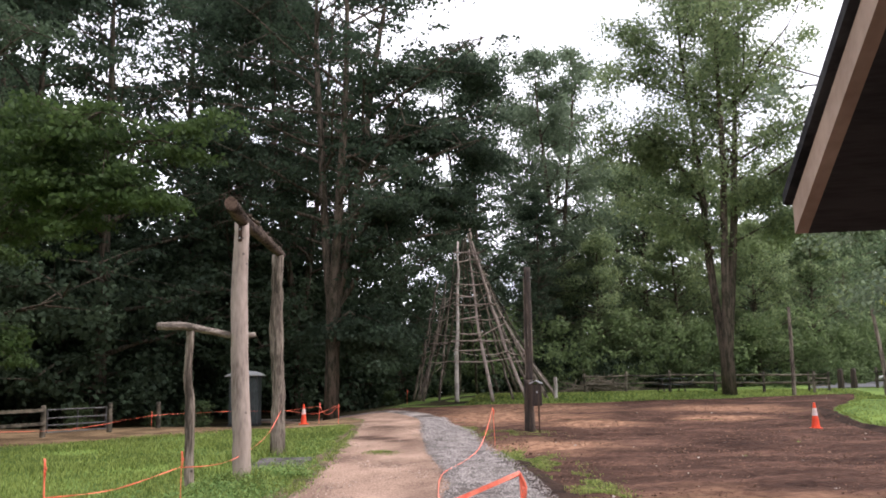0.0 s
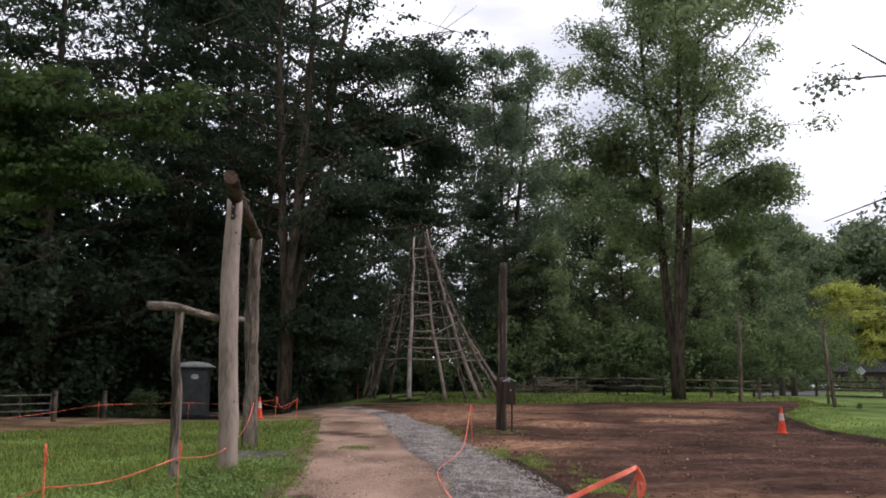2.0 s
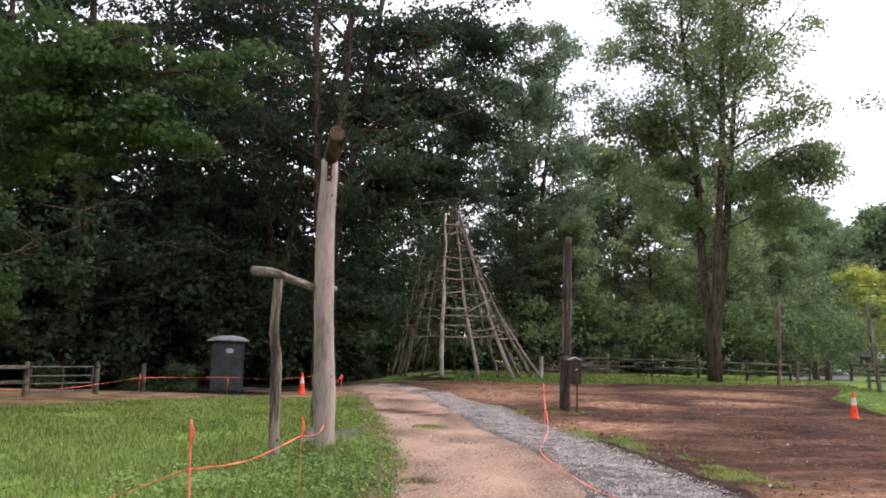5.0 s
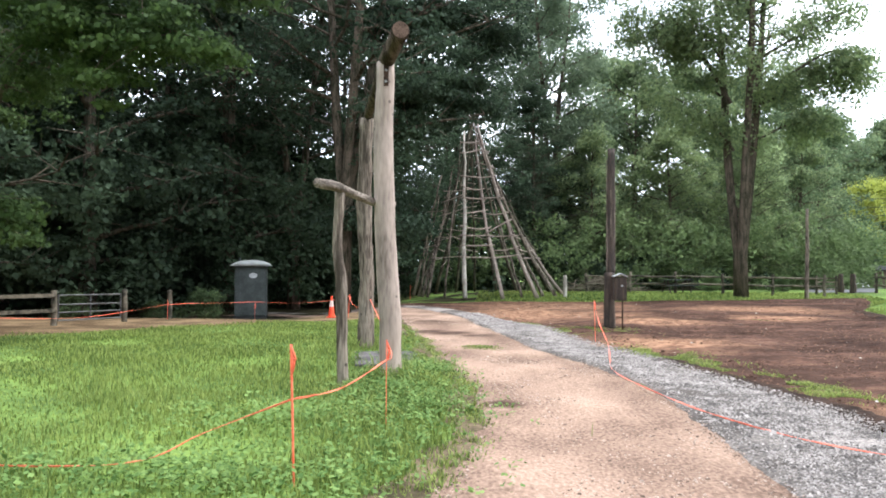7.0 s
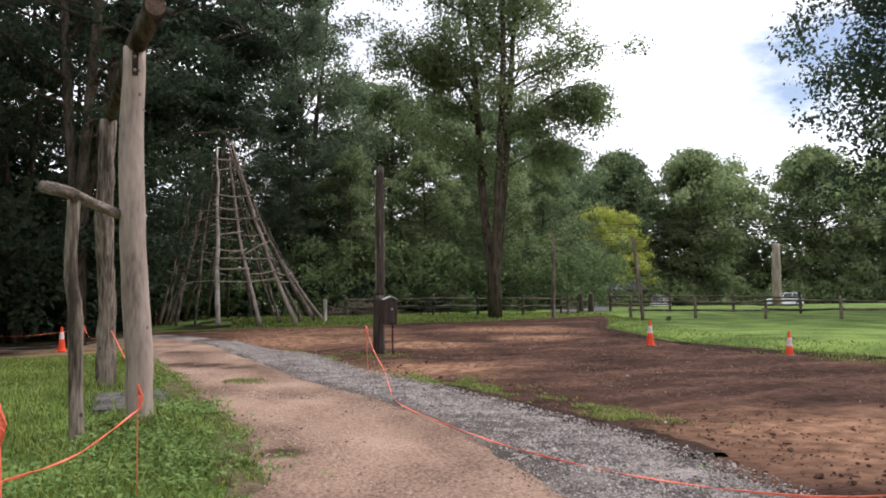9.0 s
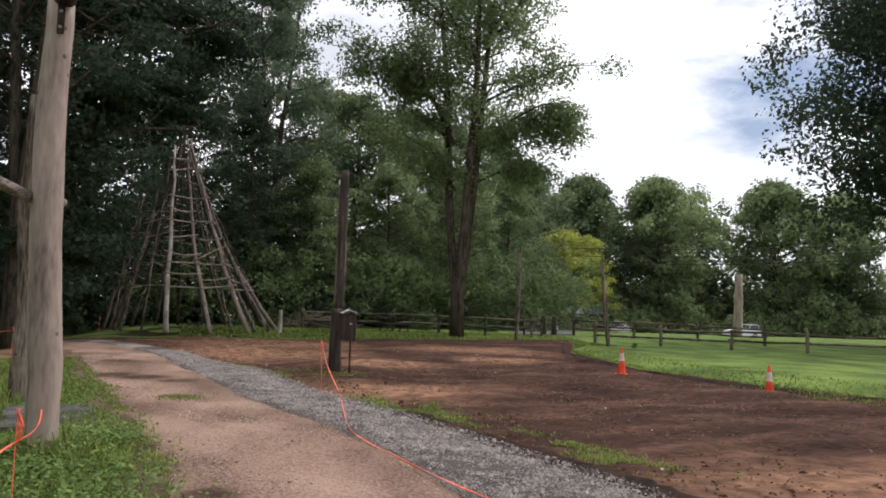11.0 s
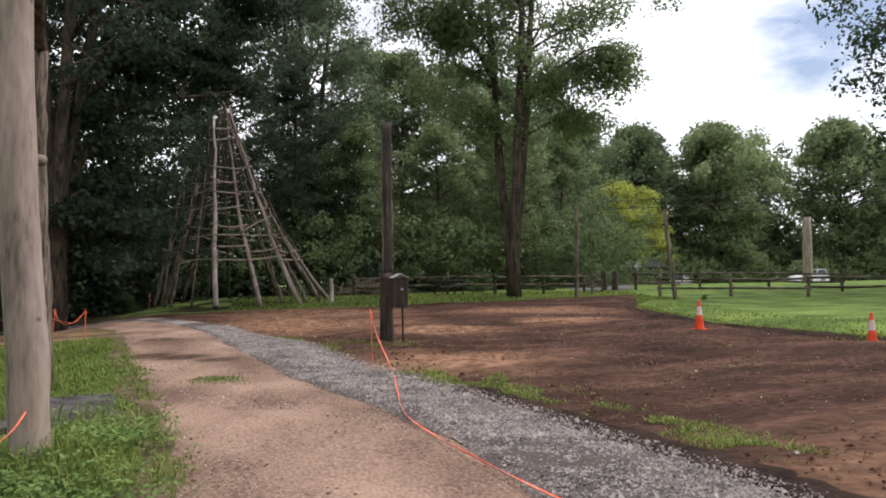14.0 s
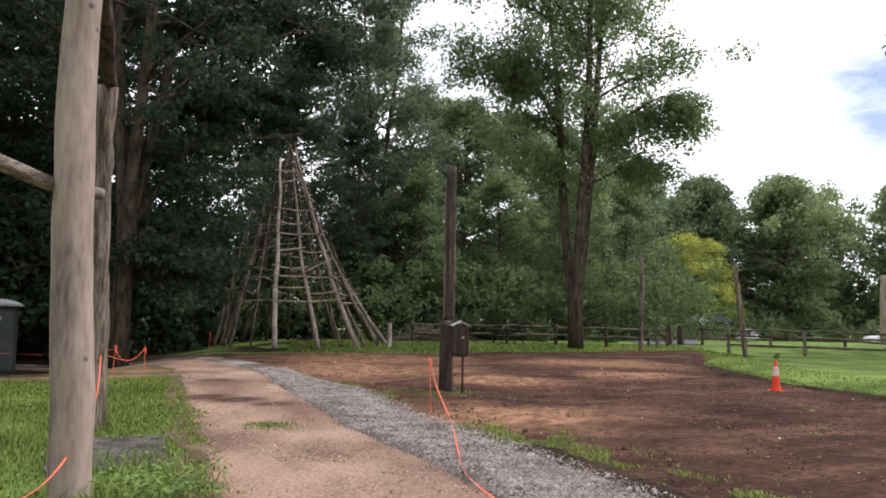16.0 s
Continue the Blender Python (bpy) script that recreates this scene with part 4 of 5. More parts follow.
def post_box():
    g = thing("post_box", 2.455, 20.12, H(2.455, 20.12), "dark wooden letter box with grey lid on steel stake", "letter box")
    body = part("body", bm_box(0.30, 0.30, 0.58, (0, 0, 1.02), 0.012), M_DARKWOOD, g)
    part("door", bm_box(0.24, 0.016, 0.44, (0, -0.156, 1.0), 0.006), M_DARKWOOD, body)
    part("handle", bm_box(0.05, 0.03, 0.05, (0.03, -0.175, 1.1), 0.01), M_SIGN, body, "small pale latch")
    for s, w in ((-1, 0.2), (1, 0.2)):
        rot = Matrix.Rotation(s * radians(24), 4, "Y")
        part("lid_board", bm_box(w, 0.40, 0.025, (s * 0.085, 0, 1.365), 0.006, rot), M_SIGN, g, "grey weathered lid board")
    log("stake", [(0.06, -0.02, -0.1), (0.06, -0.02, 0.75)], [0.022, 0.022], M_RUST, g, 8, 0, 1, "rusty steel stake", 3)


dark_post()
post_box()


# ---- cones, stakes, tape ----
def traffic_cone(x, y, label):
    g = thing("traffic_cone", x, y, H(x, y) + 0.02, label, "traffic cone", "orange cones")
    part("base", bm_box(0.29, 0.29, 0.035, (0, 0, 0.018), 0.012), M_CONE, g)

    def ring(z0, r0, z1, r1, m, name, lab=""):
        bm = bmesh.new()
        bmesh.ops.create_cone(bm, cap_ends=True, segments=22, radius1=r0, radius2=r1, depth=z1 - z0, matrix=Matrix.Translation((0, 0, (z0 + z1) / 2)))
        return part(name, bm, m, g, lab, smooth=False)
    ring(0.03, 0.112, 0.71, 0.026, M_CONE, "shell")
    ring(0.36, 0.075, 0.56, 0.049, M_SLEEVE, "sleeve", "white reflective sleeve")
    return g


traffic_cone(10.0, 21.7, "orange traffic cone with white sleeve beside the trench")
traffic_cone(11.68, 17.95, "orange traffic cone with white sleeve on the earth")
traffic_cone(-6.1, 26.2, "orange traffic cone with white sleeve by the woods")


def ribbon(name, pts, width, label, n=40, parent=None):
    """A tape hung or laid along pts, slightly twisted."""
    P = [Vector(p) for p in pts]
    seg = [(P[i + 1] - P[i]).length for i in range(len(P) - 1)]
    total = sum(seg)
    out = []
    for k in range(n + 1):
        s, i = total * k / n, 0
        while i < len(seg) - 1 and s > seg[i]:
            s -= seg[i]
            i += 1
        f = s / seg[i]
        p0, p1, p2, p3 = P[max(i - 1, 0)], P[i], P[i + 1], P[min(i + 2, len(P) - 1)]
        out.append(0.5 * ((2 * p1) + (p2 - p0) * f + (2 * p0 - 5 * p1 + 4 * p2 - p3) * f * f + (3 * p1 - p0 - 3 * p2 + p3) * f ** 3))
    verts, faces = [], []
    for k, p in enumerate(out):
        d = (out[min(k + 1, n)] - out[max(k - 1, 0)]).normalized()
        a = d.cross(Vector((0, 0, 1))).normalized()
        b = a.cross(d).normalized()
        tw = 0.9 * math.sin(k * 0.33) + 0.5
        u, t = (a * math.cos(tw) + b * math.sin(tw)), (b * math.cos(tw) - a * math.sin(tw))
        for su, st in ((-1, -0.16), (1, -0.16), (1, 0.16), (-1, 0.16)):
            verts.append(p + u * su * width / 2 + t * st * width)
        if k:
            o = 4 * (k - 1)
            faces += [(o + q, o + (q + 1) % 4, o + 4 + (q + 1) % 4, o + 4 + q) for q in range(4)]
    ob = mesh_ob(name, verts, faces, M_ORANGE, parent, "" if parent else label)
    return ob if parent else tagged(ob, label, "tape")


def stake(x, y, top, label, tilt=(0, 0), flag=True, r=0.009):
    z = H(x, y)
    g = thing("marker_stake", x, y, z, label, "stake", "orange marker stakes")
    v, f = tube_data([(0, 0, -0.08), (tilt[0] * 0.5, tilt[1] * 0.5, top * 0.5), (tilt[0], tilt[1], top)], [r, r, r], 7)
    mesh_ob("rod", v, f, M_ORANGE, g)
    if flag:
        ribbon("flag", [(tilt[0], tilt[1], top), (tilt[0] + 0.03, tilt[1] - 0.02, top - 0.1), (tilt[0] + 0.01, tilt[1], top - 0.2)], 0.032, "", 8, g)
    return g


stake(-1.86, 5.25, 0.99, "orange marker stake with tape tied round it", (-0.03, 0))
stake(-1.54, 7.53, 0.84, "thin orange pin stake in front of the tall post", (0.0, 0), r=0.004)
stake(1.56, 17.35, 0.9, "orange marker stake at the gravel edge", (-0.04, 0.0), r=0.005)
stake(3.07, 3.1, 1.14, "orange marker stake beside the gravel", (-0.03, 0.0))
stake(-5.55, 26.2, 0.75, "orange marker stake at the edge of the woods", (0.05, 0))
stake(-4.65, 25.6, 0.7, "orange marker stake near the drive", (0.0, 0))
stake(-5.15, 40.4, 0.75, "orange marker stake near the pole cone", (0.0, 0))
stake(-10.7, 23.9, 0.6, "orange marker stake by the paddock fence", (0.0, 0), r=0.005)
stake(-9.0, 27.2, 0.6, "orange marker stake in front of the cabin toilet", (0.0, 0), r=0.005)

ribbon("barrier_tape", [(-9.5, 5.2, 0.3), (-6, 5.2, 0.16), (-4.3, 5.2, 0.11), (-3.05, 5.2, 0.15), (-2.5, 5.22, 0.37), (-1.88, 5.25, 0.61)], 0.014, "orange barrier tape sagging above the lawn", 60)
ribbon("barrier_tape", [(-1.88, 5.25, 0.61), (-1.72, 6.3, 0.55), (-1.52, 7.53, 0.66)], 0.014, "orange barrier tape between two stakes", 40)
ribbon("barrier_tape", [(-1.54, 7.53, 0.64), (-1.78, 9.6, 0.5), (-2.35, 12.6, 0.62), (-3.02, 15.33, 1.0)], 0.013, "orange barrier tape leading to the rough post", 40)
ribbon("barrier_tape", [(-3.05, 15.3, 1.0), (-3.7, 20, 0.66), (-4.65, 25.6, 0.66)], 0.012, "orange barrier tape leading to the woods", 40)
ribbon("barrier_tape", [(-4.65, 25.6, 0.64), (-5.0, 25.8, 0.36), (-5.3, 26.0, 0.36), (-5.55, 26.2, 0.7)], 0.014, "orange barrier tape sagging between short stakes", 20)
ribbon("barrier_tape", [(-5.55, 26.2, 0.6), (-7.2, 26.8, 0.42), (-9.0, 27.2, 0.42), (-9.8, 25.6, 0.44), (-10.7, 23.9, 0.45), (-11.6, 20.5, 0.25), (-12.6, 16.5, 0.45), (-15, 13, 0.5)], 0.011, "pale orange barrier tape along the edge of the woods", 120)
ribbon("barrier_tape", [(1.52, 17.35, 0.88), (1.5, 16.2, 0.5), (1.48, 14.6, 0.2), (1.34, 13.2, 0.09), (1.2, 11.6, 0.075), (1.4, 9.8, 0.07), (1.75, 8.0, 0.075), (2.3, 6.6, 0.09), (2.75, 5.0, 0.3), (3.0, 3.9, 0.7), (3.05, 3.1, 1.1)], 0.015, "orange barrier tape lying across the gravel", 120)
ribbon("barrier_tape", [(3.04, 3.1, 1.12), (2.55, 2.75, 0.95), (1.95, 1.7, 0.78), (1.5, 1.0, 0.5), (1.25, 0.3, 0.05), (1.2, -0.6, 0.045)], 0.03, "wide orange barrier tape tied to the stake", 60)


# ---- fences ----
def rail_fence(posts, label, seed, rails=(0.48, 0.92), post_h=1.12):
    x0, y0 = posts[0]
    g = thing("rail_fence", x0, y0, H(x0, y0), label, "fence")
    rnd = random.Random(seed)
    o = Vector((x0, y0, H(x0, y0)))
    tops = []
    for x, y in posts:
        p = Vector((x, y, H(x, y))) - o
        h = post_h * rnd.uniform(0.92, 1.08)
        log("post", [p + Vector((0, 0, -0.1)), p + Vector((rnd.uniform(-.03, .03), 0, h * 0.5)), p + Vector((rnd.uniform(-.05, .05), 0, h))], [0.085, 0.08, 0.07], M_RAIL, g, 8, 0.2, rnd.randint(0, 99), "", 6)
        tops.append(p)
    for a, b in zip(tops, tops[1:]):
        d = (b - a).normalized() * 0.12
        for z in rails:
            p, q = a - d + Vector((0, 0.03, z + rnd.uniform(-.05, .05))), b + d + Vector((0, -0.03, z + rnd.uniform(-.05, .05)))
            log("rail", [p, p.lerp(q, 0.5) + Vector((0, 0, rnd.uniform(-.06, .02))), q], [0.05, 0.055, 0.045], M_RAIL, g, 7, 0.22, rnd.randint(0, 99), "", 8)
    return g


def line(a, b, n):
    return [(a[0] + (b[0] - a[0]) * k / n, a[1] + (b[1] - a[1]) * k / n) for k in range(n + 1)]


rail_fence(line((4.2, 46.4), (15.68, 42.2), 5), "weathered two-rail split wooden fence along the grass", 51)
rail_fence(line((18.5, 40.5), (43.0, 18.2), 10), "weathered two-rail split wooden fence across the lawn", 52, (0.42, 0.82), 1.0)
rail_fence(line((20.5, 47.5), (29, 41), 3), "grey wooden rail fence further off by the entrance road", 53)


def paddock_fence():
    pts = [(-14.5, 15.6), (-13.1, 18.8), (-12.32, 20.4), (-11.35, 22.4), (-11.35, 25.6)]
    g = thing("paddock_fence", *pts[2], H(*pts[2]), "weathered grey wooden paddock fence at the lawn edge", "fence")
    o = Vector((*pts[2], H(*pts[2])))
    for i, (x, y) in enumerate(pts):
        p = Vector((x, y, H(x, y))) - o
        log("post", [p + Vector((0, 0, -0.1)), p + Vector((0.01, 0, 0.5)), p + Vector((0, 0, 0.96))], [0.085, 0.08, 0.072], M_RAIL, g, 10, 0.12, i + 3, "", 8)
    for i in (1,):
        a, b = Vector((*pts[i], H(*pts[i]))) - o, Vector((*pts[i + 1], H(*pts[i + 1]))) - o
        d = b - a
        for z in (0.82, 0.42):
            rot = Matrix.Rotation(math.atan2(d.y, d.x), 4, "Z")
            part("board", bm_box(d.length, 0.035, 0.10, a.lerp(b, 0.5) + Vector((0.09, -0.03, z)), 0.006, rot), M_RAIL, g)


def tube_gate(a, b, label):
    g = thing("field_gate", *a, H(*a), label, "gate")
    p, q = Vector((0, 0, 0)), Vector((b[0] - a[0], b[1] - a[1], H(*b) - H(*a)))
    d = (q - p).normalized()
    p, q = p + d * 0.13, q - d * 0.13
    for z in (0.15, 0.36, 0.57, 0.82):
        v, f = tube_data([p + Vector((0, 0, z)), q + Vector((0, 0, z))], [0.02, 0.02], 8)
        mesh_ob("tube", v, f, M_GATE, g)
    for f_ in (0.0, 0.5, 1.0):
        v, f = tube_data([p.lerp(q, f_) + Vector((0, 0, 0.13)), p.lerp(q, f_) + Vector((0, 0, 0.84))], [0.021, 0.021], 8)
        mesh_ob("upright", v, f, M_GATE, g)


paddock_fence()
tube_gate((-12.32, 20.4), (-11.35, 22.4), "grey steel tube field gate between wooden posts")
tube_gate((-14.5, 15.6), (-13.1, 18.8), "grey steel tube field gate at the paddock corner")


# ---- portable toilet ----
def cabin():
    x, y = -10.55, 31.7
    g = thing("portable_toilet", x, y, H(x, y), "dark green plastic portable toilet with a pale domed roof", "portable toilet", rz=14)
    g.scale = (1.06, 1.06, 1.07)
    part("skid", bm_box(1.2, 1.2, 0.12, (0, 0, 0.06), 0.02), M_RUBBER, g)
    body = part("body", bm_box(1.16, 1.16, 1.85, (0, 0, 1.04), 0.04), M_PORTA, g)
    door = part("door", bm_box(0.78, 0.04, 1.72, (0.08, -0.6, 1.02), 0.015), M_PORTA, g)
    bm = bmesh.new()
    bmesh.ops.create_cone(bm, cap_ends=True, segments=20, radius1=0.13, radius2=0.13, depth=0.02, matrix=Matrix.Translation((0.1, -0.625, 1.62)) @ Matrix.Rotation(math.pi / 2, 4, "X") @ Matrix.Diagonal((1.15, 0.75, 1, 1)))
    part("badge", bm, M_SIGN, door, "pale oval badge")
    for x_ in (-0.5, -0.38):
        part("rib", bm_box(0.05, 0.04, 1.7, (x_, -0.59, 1.03), 0.015), M_PORTA, body)
    bm = bmesh.new()
    bmesh.ops.create_grid(bm, x_segments=14, y_segments=14, size=0.74)
    for v in bm.verts:
        u, w = v.co.x / 0.74, v.co.y / 0.74
        v.co.z = 2.0 + 0.2 * (1 - abs(u) ** 2.6) ** 0.8 * (1 - 0.5 * abs(w) ** 3) if abs(u) < 0.999 else 2.0
    ret = bmesh.ops.extrude_face_region(bm, geom=bm.faces[:])
    for v in [e for e in ret["geom"] if isinstance(e, bmesh.types.BMVert)]:
        v.co.z = min(v.co.z - 0.02, 1.97)
    bmesh.ops.recalc_face_normals(bm, faces=bm.faces[:])
    part("roof", bm, M_PORTA_ROOF, g, "pale domed roof", smooth=True)
    v, f = tube_data([(-0.45, 0.3, 1.9), (-0.45, 0.3, 2.3)], [0.045, 0.045], 10)
    mesh_ob("vent_pipe", v, f, M_PORTA, g)


cabin()


# ---- shed roof close to the start ----
def shed():
    g = thing("shed", 7.2, -2.4, 0, "dark wooden shed with a low overhanging roof and tan trim", "shed")
    o = Vector((7.2, -2.4, 0))
    E_Y, E_Z, SL = -0.42, 2.125, 0.49
    R_Y = -4.2
    x0, x1 = 3.96, 10.5
    z_r = E_Z + (E_Y - R_Y) * SL

    def slab(name, x0, x1, ya, za, yb, zb, th, m, lab=""):
        v = [Vector((x, y, z + dz)) - o for x in (x0, x1) for y, z in ((ya, za), (yb, zb)) for dz in (0, th)]
        f = [(0, 1, 3, 2), (4, 6, 7, 5), (0, 4, 5, 1), (2, 3, 7, 6), (0, 2, 6, 4), (1, 5, 7, 3)]
        return mesh_ob(name, v, f, m, g, lab)
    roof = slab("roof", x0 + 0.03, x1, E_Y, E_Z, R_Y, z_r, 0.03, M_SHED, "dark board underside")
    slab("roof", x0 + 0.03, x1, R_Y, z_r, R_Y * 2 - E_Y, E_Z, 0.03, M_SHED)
    slab("shingle_layer", x0 - 0.015, x1 + 0.02, E_Y + 0.03, E_Z + 0.078, R_Y, z_r + 0.078, 0.03, M_SHINGLE, "dark shingles")
    slab("shingle_layer", x0 - 0.015, x1 + 0.02, R_Y, z_r + 0.078, R_Y * 2 - E_Y - 0.03, E_Z + 0.078, 0.03, M_SHINGLE, "dark shingles")
    slab("rake_board", x0, x0 + 0.03, E_Y, E_Z + 0.0, R_Y, z_r + 0.0, 0.075, M_FASCIA, "tan painted rake board")
    slab("rake_board", x0, x0 + 0.03, R_Y, z_r - 0.03, R_Y * 2 - E_Y, E_Z - 0.03, 0.07, M_FASCIA, "tan painted rake board")
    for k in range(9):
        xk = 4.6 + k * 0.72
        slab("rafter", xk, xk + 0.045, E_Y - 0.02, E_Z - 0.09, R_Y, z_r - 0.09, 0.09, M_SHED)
    for (xa, xb, ya, yb) in ((5.4, 10.2, -1.4, -1.28), (5.4, 5.52, -6.9, -1.4), (10.08, 10.2, -6.9, -1.4), (5.4, 10.2, -7.0, -6.9)):
        zt = 2.35
        part("wall", bm_box(xb - xa, yb - ya, zt, Vector(((xa + xb) / 2, (ya + yb) / 2, zt / 2)) - o, 0.0), M_SIDING, g)
    for k in range(14):
        part("batten", bm_box(0.03, 0.03, 2.2, Vector((5.385, -6.8 + k * 0.41, 1.1)) - o, 0.004), M_SIDING, g)


shed()


# ---- far things ----
def plain_pole(name, x, y, h, r, label, cat, lean=(0, 0), material=None, seed=1, z0=None):
    z = H(x, y)
    g = thing(name, x, y, z, label, cat)
    log("shaft", [(0, 0, -0.15), (lean[0] * 0.5, lean[1] * 0.5, h * 0.5), (lean[0], lean[1], h)], [r * 1.1, r, r * 0.8], material or M_GREYWOOD, g, 12, 0.1, seed, "", 12)
    return g


plain_pole("wooden_pole", 14.35, 40.9, 4.4, 0.095, "grey wooden pole standing beside the rail fence", "pole", (0.05, 0))
plain_pole("wooden_pole", 17.4, 36.9, 4.0, 0.095, "leaning grey wooden pole by the lawn fence", "pole", (-0.45, 0), seed=3)
plain_pole("tree_stump", 41.5, 61.0, 5.1, 0.36, "tall pale sawn-off tree trunk on the lawn", "tree stump", (0.1, 0), M_PALEWOOD, 6)
for _x, _y in ((18.6, 47.6), (19.4, 47.9)):
    plain_pole("bollard", _x, _y, 1.1, 0.17, "short dark wooden bollard at the entrance", "bollard", (0, 0), M_DARKWOOD, 2)


def gate_sign():
    g = thing("lattice_gate", 16.3, 43.6, H(16.3, 43.6), "small dark wooden gate with pale lattice bars", "gate")
    for x in (-0.5, 0.5):
        part("post", bm_box(0.1, 0.1, 1.05, (x, 0, 0.5), 0.01), M_RAIL, g)
    for k in range(4):
        part("bar", bm_box(0.9, 0.03, 0.07, (0, 0, 0.3 + k * 0.19), 0.006), M_RAIL if k % 2 else M_GREYWOOD, g)


def picnic_table(x, y, rz):
    g = thing("picnic_table", x, y, H(x, y), "dark green wooden picnic table with benches on the grass", "picnic table", rz=rz)
    for k in range(4):
        part("top_board", bm_box(1.7, 0.17, 0.04, (0, -0.27 + k * 0.18, 0.74), 0.006), M_PORTA, g)
    for s in (-1, 1):
        part("bench", bm_box(1.7, 0.24, 0.04, (0, s * 0.68, 0.44), 0.006), M_PORTA, g)
        for sx in (-0.6, 0.6):
            part("leg", bm_box(0.05, 0.09, 0.85, (sx, s * 0.33, 0.36), 0.005, Matrix.Rotation(s * 0.45, 4, "X")), M_DARKWOOD, g)
    for sx in (-0.6, 0.6):
        part("crossbar", bm_box(0.05, 1.5, 0.08, (sx, 0, 0.4), 0.005), M_DARKWOOD, g)


gate_sign()
picnic_table(8.9, 44.9, 15)


def white_car(x, y, rz, label, tall=1.45, length=4.5, estate=False):
    g = thing("car", x, y, H(x, y) + 0.03, label, "car", rz=rz)
    w = 0.9
    hood, beltz = 0.62 * tall, 0.62 * tall
    prof = [(-length / 2, 0.3), (-length / 2 + 0.05, beltz * 0.95), (-length / 2 + (0.1 if estate else 0.7), beltz), (length / 2 - 1.2, beltz), (length / 2 - 0.15, hood * 0.82), (length / 2, 0.55), (length / 2, 0.3)]
    cab = [(-length / 2 + (0.12 if estate else 0.75), beltz), (-length / 2 + (0.3 if estate else 1.35), tall), (length / 2 - 2.1, tall), (length / 2 - 1.25, beltz)]

    def loft(p, wa, wb, z0, z1):
        v = []
        for s in (-1, 1):
            for a, z in p:
                k = wa + (wb - wa) * max(0, min(1, (z - z0) / (z1 - z0)))
                v.append((a, s * k, z))
        n = len(p)
        f = [tuple(range(n)), tuple(range(2 * n - 1, n - 1, -1))]
        f += [(i, n + i, n + (i + 1) % n, (i + 1) % n) for i in range(n)]
        return v, f
    body = mesh_ob("body", *loft(prof, w, w * 0.96, 0.3, beltz), M_CARPAINT, g)
    bv = body.modifiers.new("edge", "BEVEL")
    bv.width, bv.segments = 0.06, 2
    mesh_ob("glasshouse", *loft(cab, w * 0.93, w * 0.72, beltz, tall), M_GLASS, g, "dark tinted windows")
    roof = [(cab[1][0] - 0.03, tall - 0.03), (cab[1][0], tall + 0.03), (cab[2][0], tall + 0.03), (cab[2][0] + 0.05, tall - 0.03)]
    mesh_ob("roof", *loft(roof, w * 0.74, w * 0.72, tall - 0.05, tall + 0.05), M_CARPAINT, g)
    for s in (-1, 1):
        for q in (0, 1, 2):
            xa = cab[0][0] + 0.12 + q * (cab[3][0] - cab[0][0] - 0.25) / 2
            xb = cab[1][0] + 0.03 + q * (cab[2][0] - cab[1][0] - 0.06) / 2
            v, f = tube_data([(xa, s * w * 0.935, beltz), (xb, s * w * 0.735, tall)], [0.04, 0.035], 6)
            mesh_ob("pillar", v, f, M_CARPAINT, g)
        for xw in (-length * 0.3, length * 0.31):
            bm = bmesh.new()
            bmesh.ops.create_cone(bm, cap_ends=True, segments=22, radius1=0.33, radius2=0.33, depth=0.2, matrix=Matrix.Translation((xw, s * (w - 0.08), 0.33)) @ Matrix.Rotation(math.pi / 2, 4, "X"))
            wh = part("wheel", bm, M_RUBBER, g)
            bm = bmesh.new()
            bmesh.ops.create_cone(bm, cap_ends=True, segments=16, radius1=0.2, radius2=0.2, depth=0.02, matrix=Matrix.Translation((xw, s * (w + 0.025), 0.33)) @ Matrix.Rotation(math.pi / 2, 4, "X"))
            part("rim", bm, M_SIGN, wh, "grey wheel rim")
        part("headlight", bm_box(0.06, 0.32, 0.13, (length / 2 - 0.06, s * 0.6, 0.66), 0.02), M_REFLECT, g)
        part("tail_light", bm_box(0.05, 0.2, 0.16, (-length / 2 + 0.02, s * 0.68, 0.75), 0.02), M_CONE, g)
    return g


white_car(51.5, 100, 50, "white estate car on the far road", 1.6, 4.6, True)
white_car(68.5, 98, 180, "white off-road car on the far road", 1.8, 4.8, True)
white_car(41, 101, 215, "white saloon car on the far road")


def barn():
    x, y = 46, 108
    g = thing("barn", x, y, H(x, y), "low dark brown wooden barn under the trees", "barn", rz=8)
    part("wall", bm_box(11, 6, 2.6, (0, 0, 1.3)), M_SIDING, g)
    for s in (-1, 1):
        part("roof", bm_box(11.8, 3.9, 0.12, (0, s * 1.75, 3.2), 0, Matrix.Rotation(-s * radians(22), 4, "X")), M_SHINGLE, g)
    part("door", bm_box(2.2, 0.1, 2.1, (-2, -3.03, 1.05), 0.01), M_DARKWOOD, g)
    for k in (1.2, 3.4):
        part("window", bm_box(0.9, 0.08, 0.8, (k, -3.02, 1.5), 0.01), M_GLASS, g)


def road_sign():
    g = thing("road_sign", 42, 92.5, H(42, 92.5), "grey back of a diamond road sign on a post", "road sign")
    part("post", bm_box(0.07, 0.05, 2.6, (0, 0, 1.3)), M_METAL, g)
    part("plate", bm_box(0.8, 0.03, 0.8, (0, -0.05, 2.5), 0.02, Matrix.Rotation(math.pi / 4, 4, "Y")), M_SIGN, g, "grey diamond plate")


barn()
road_sign()


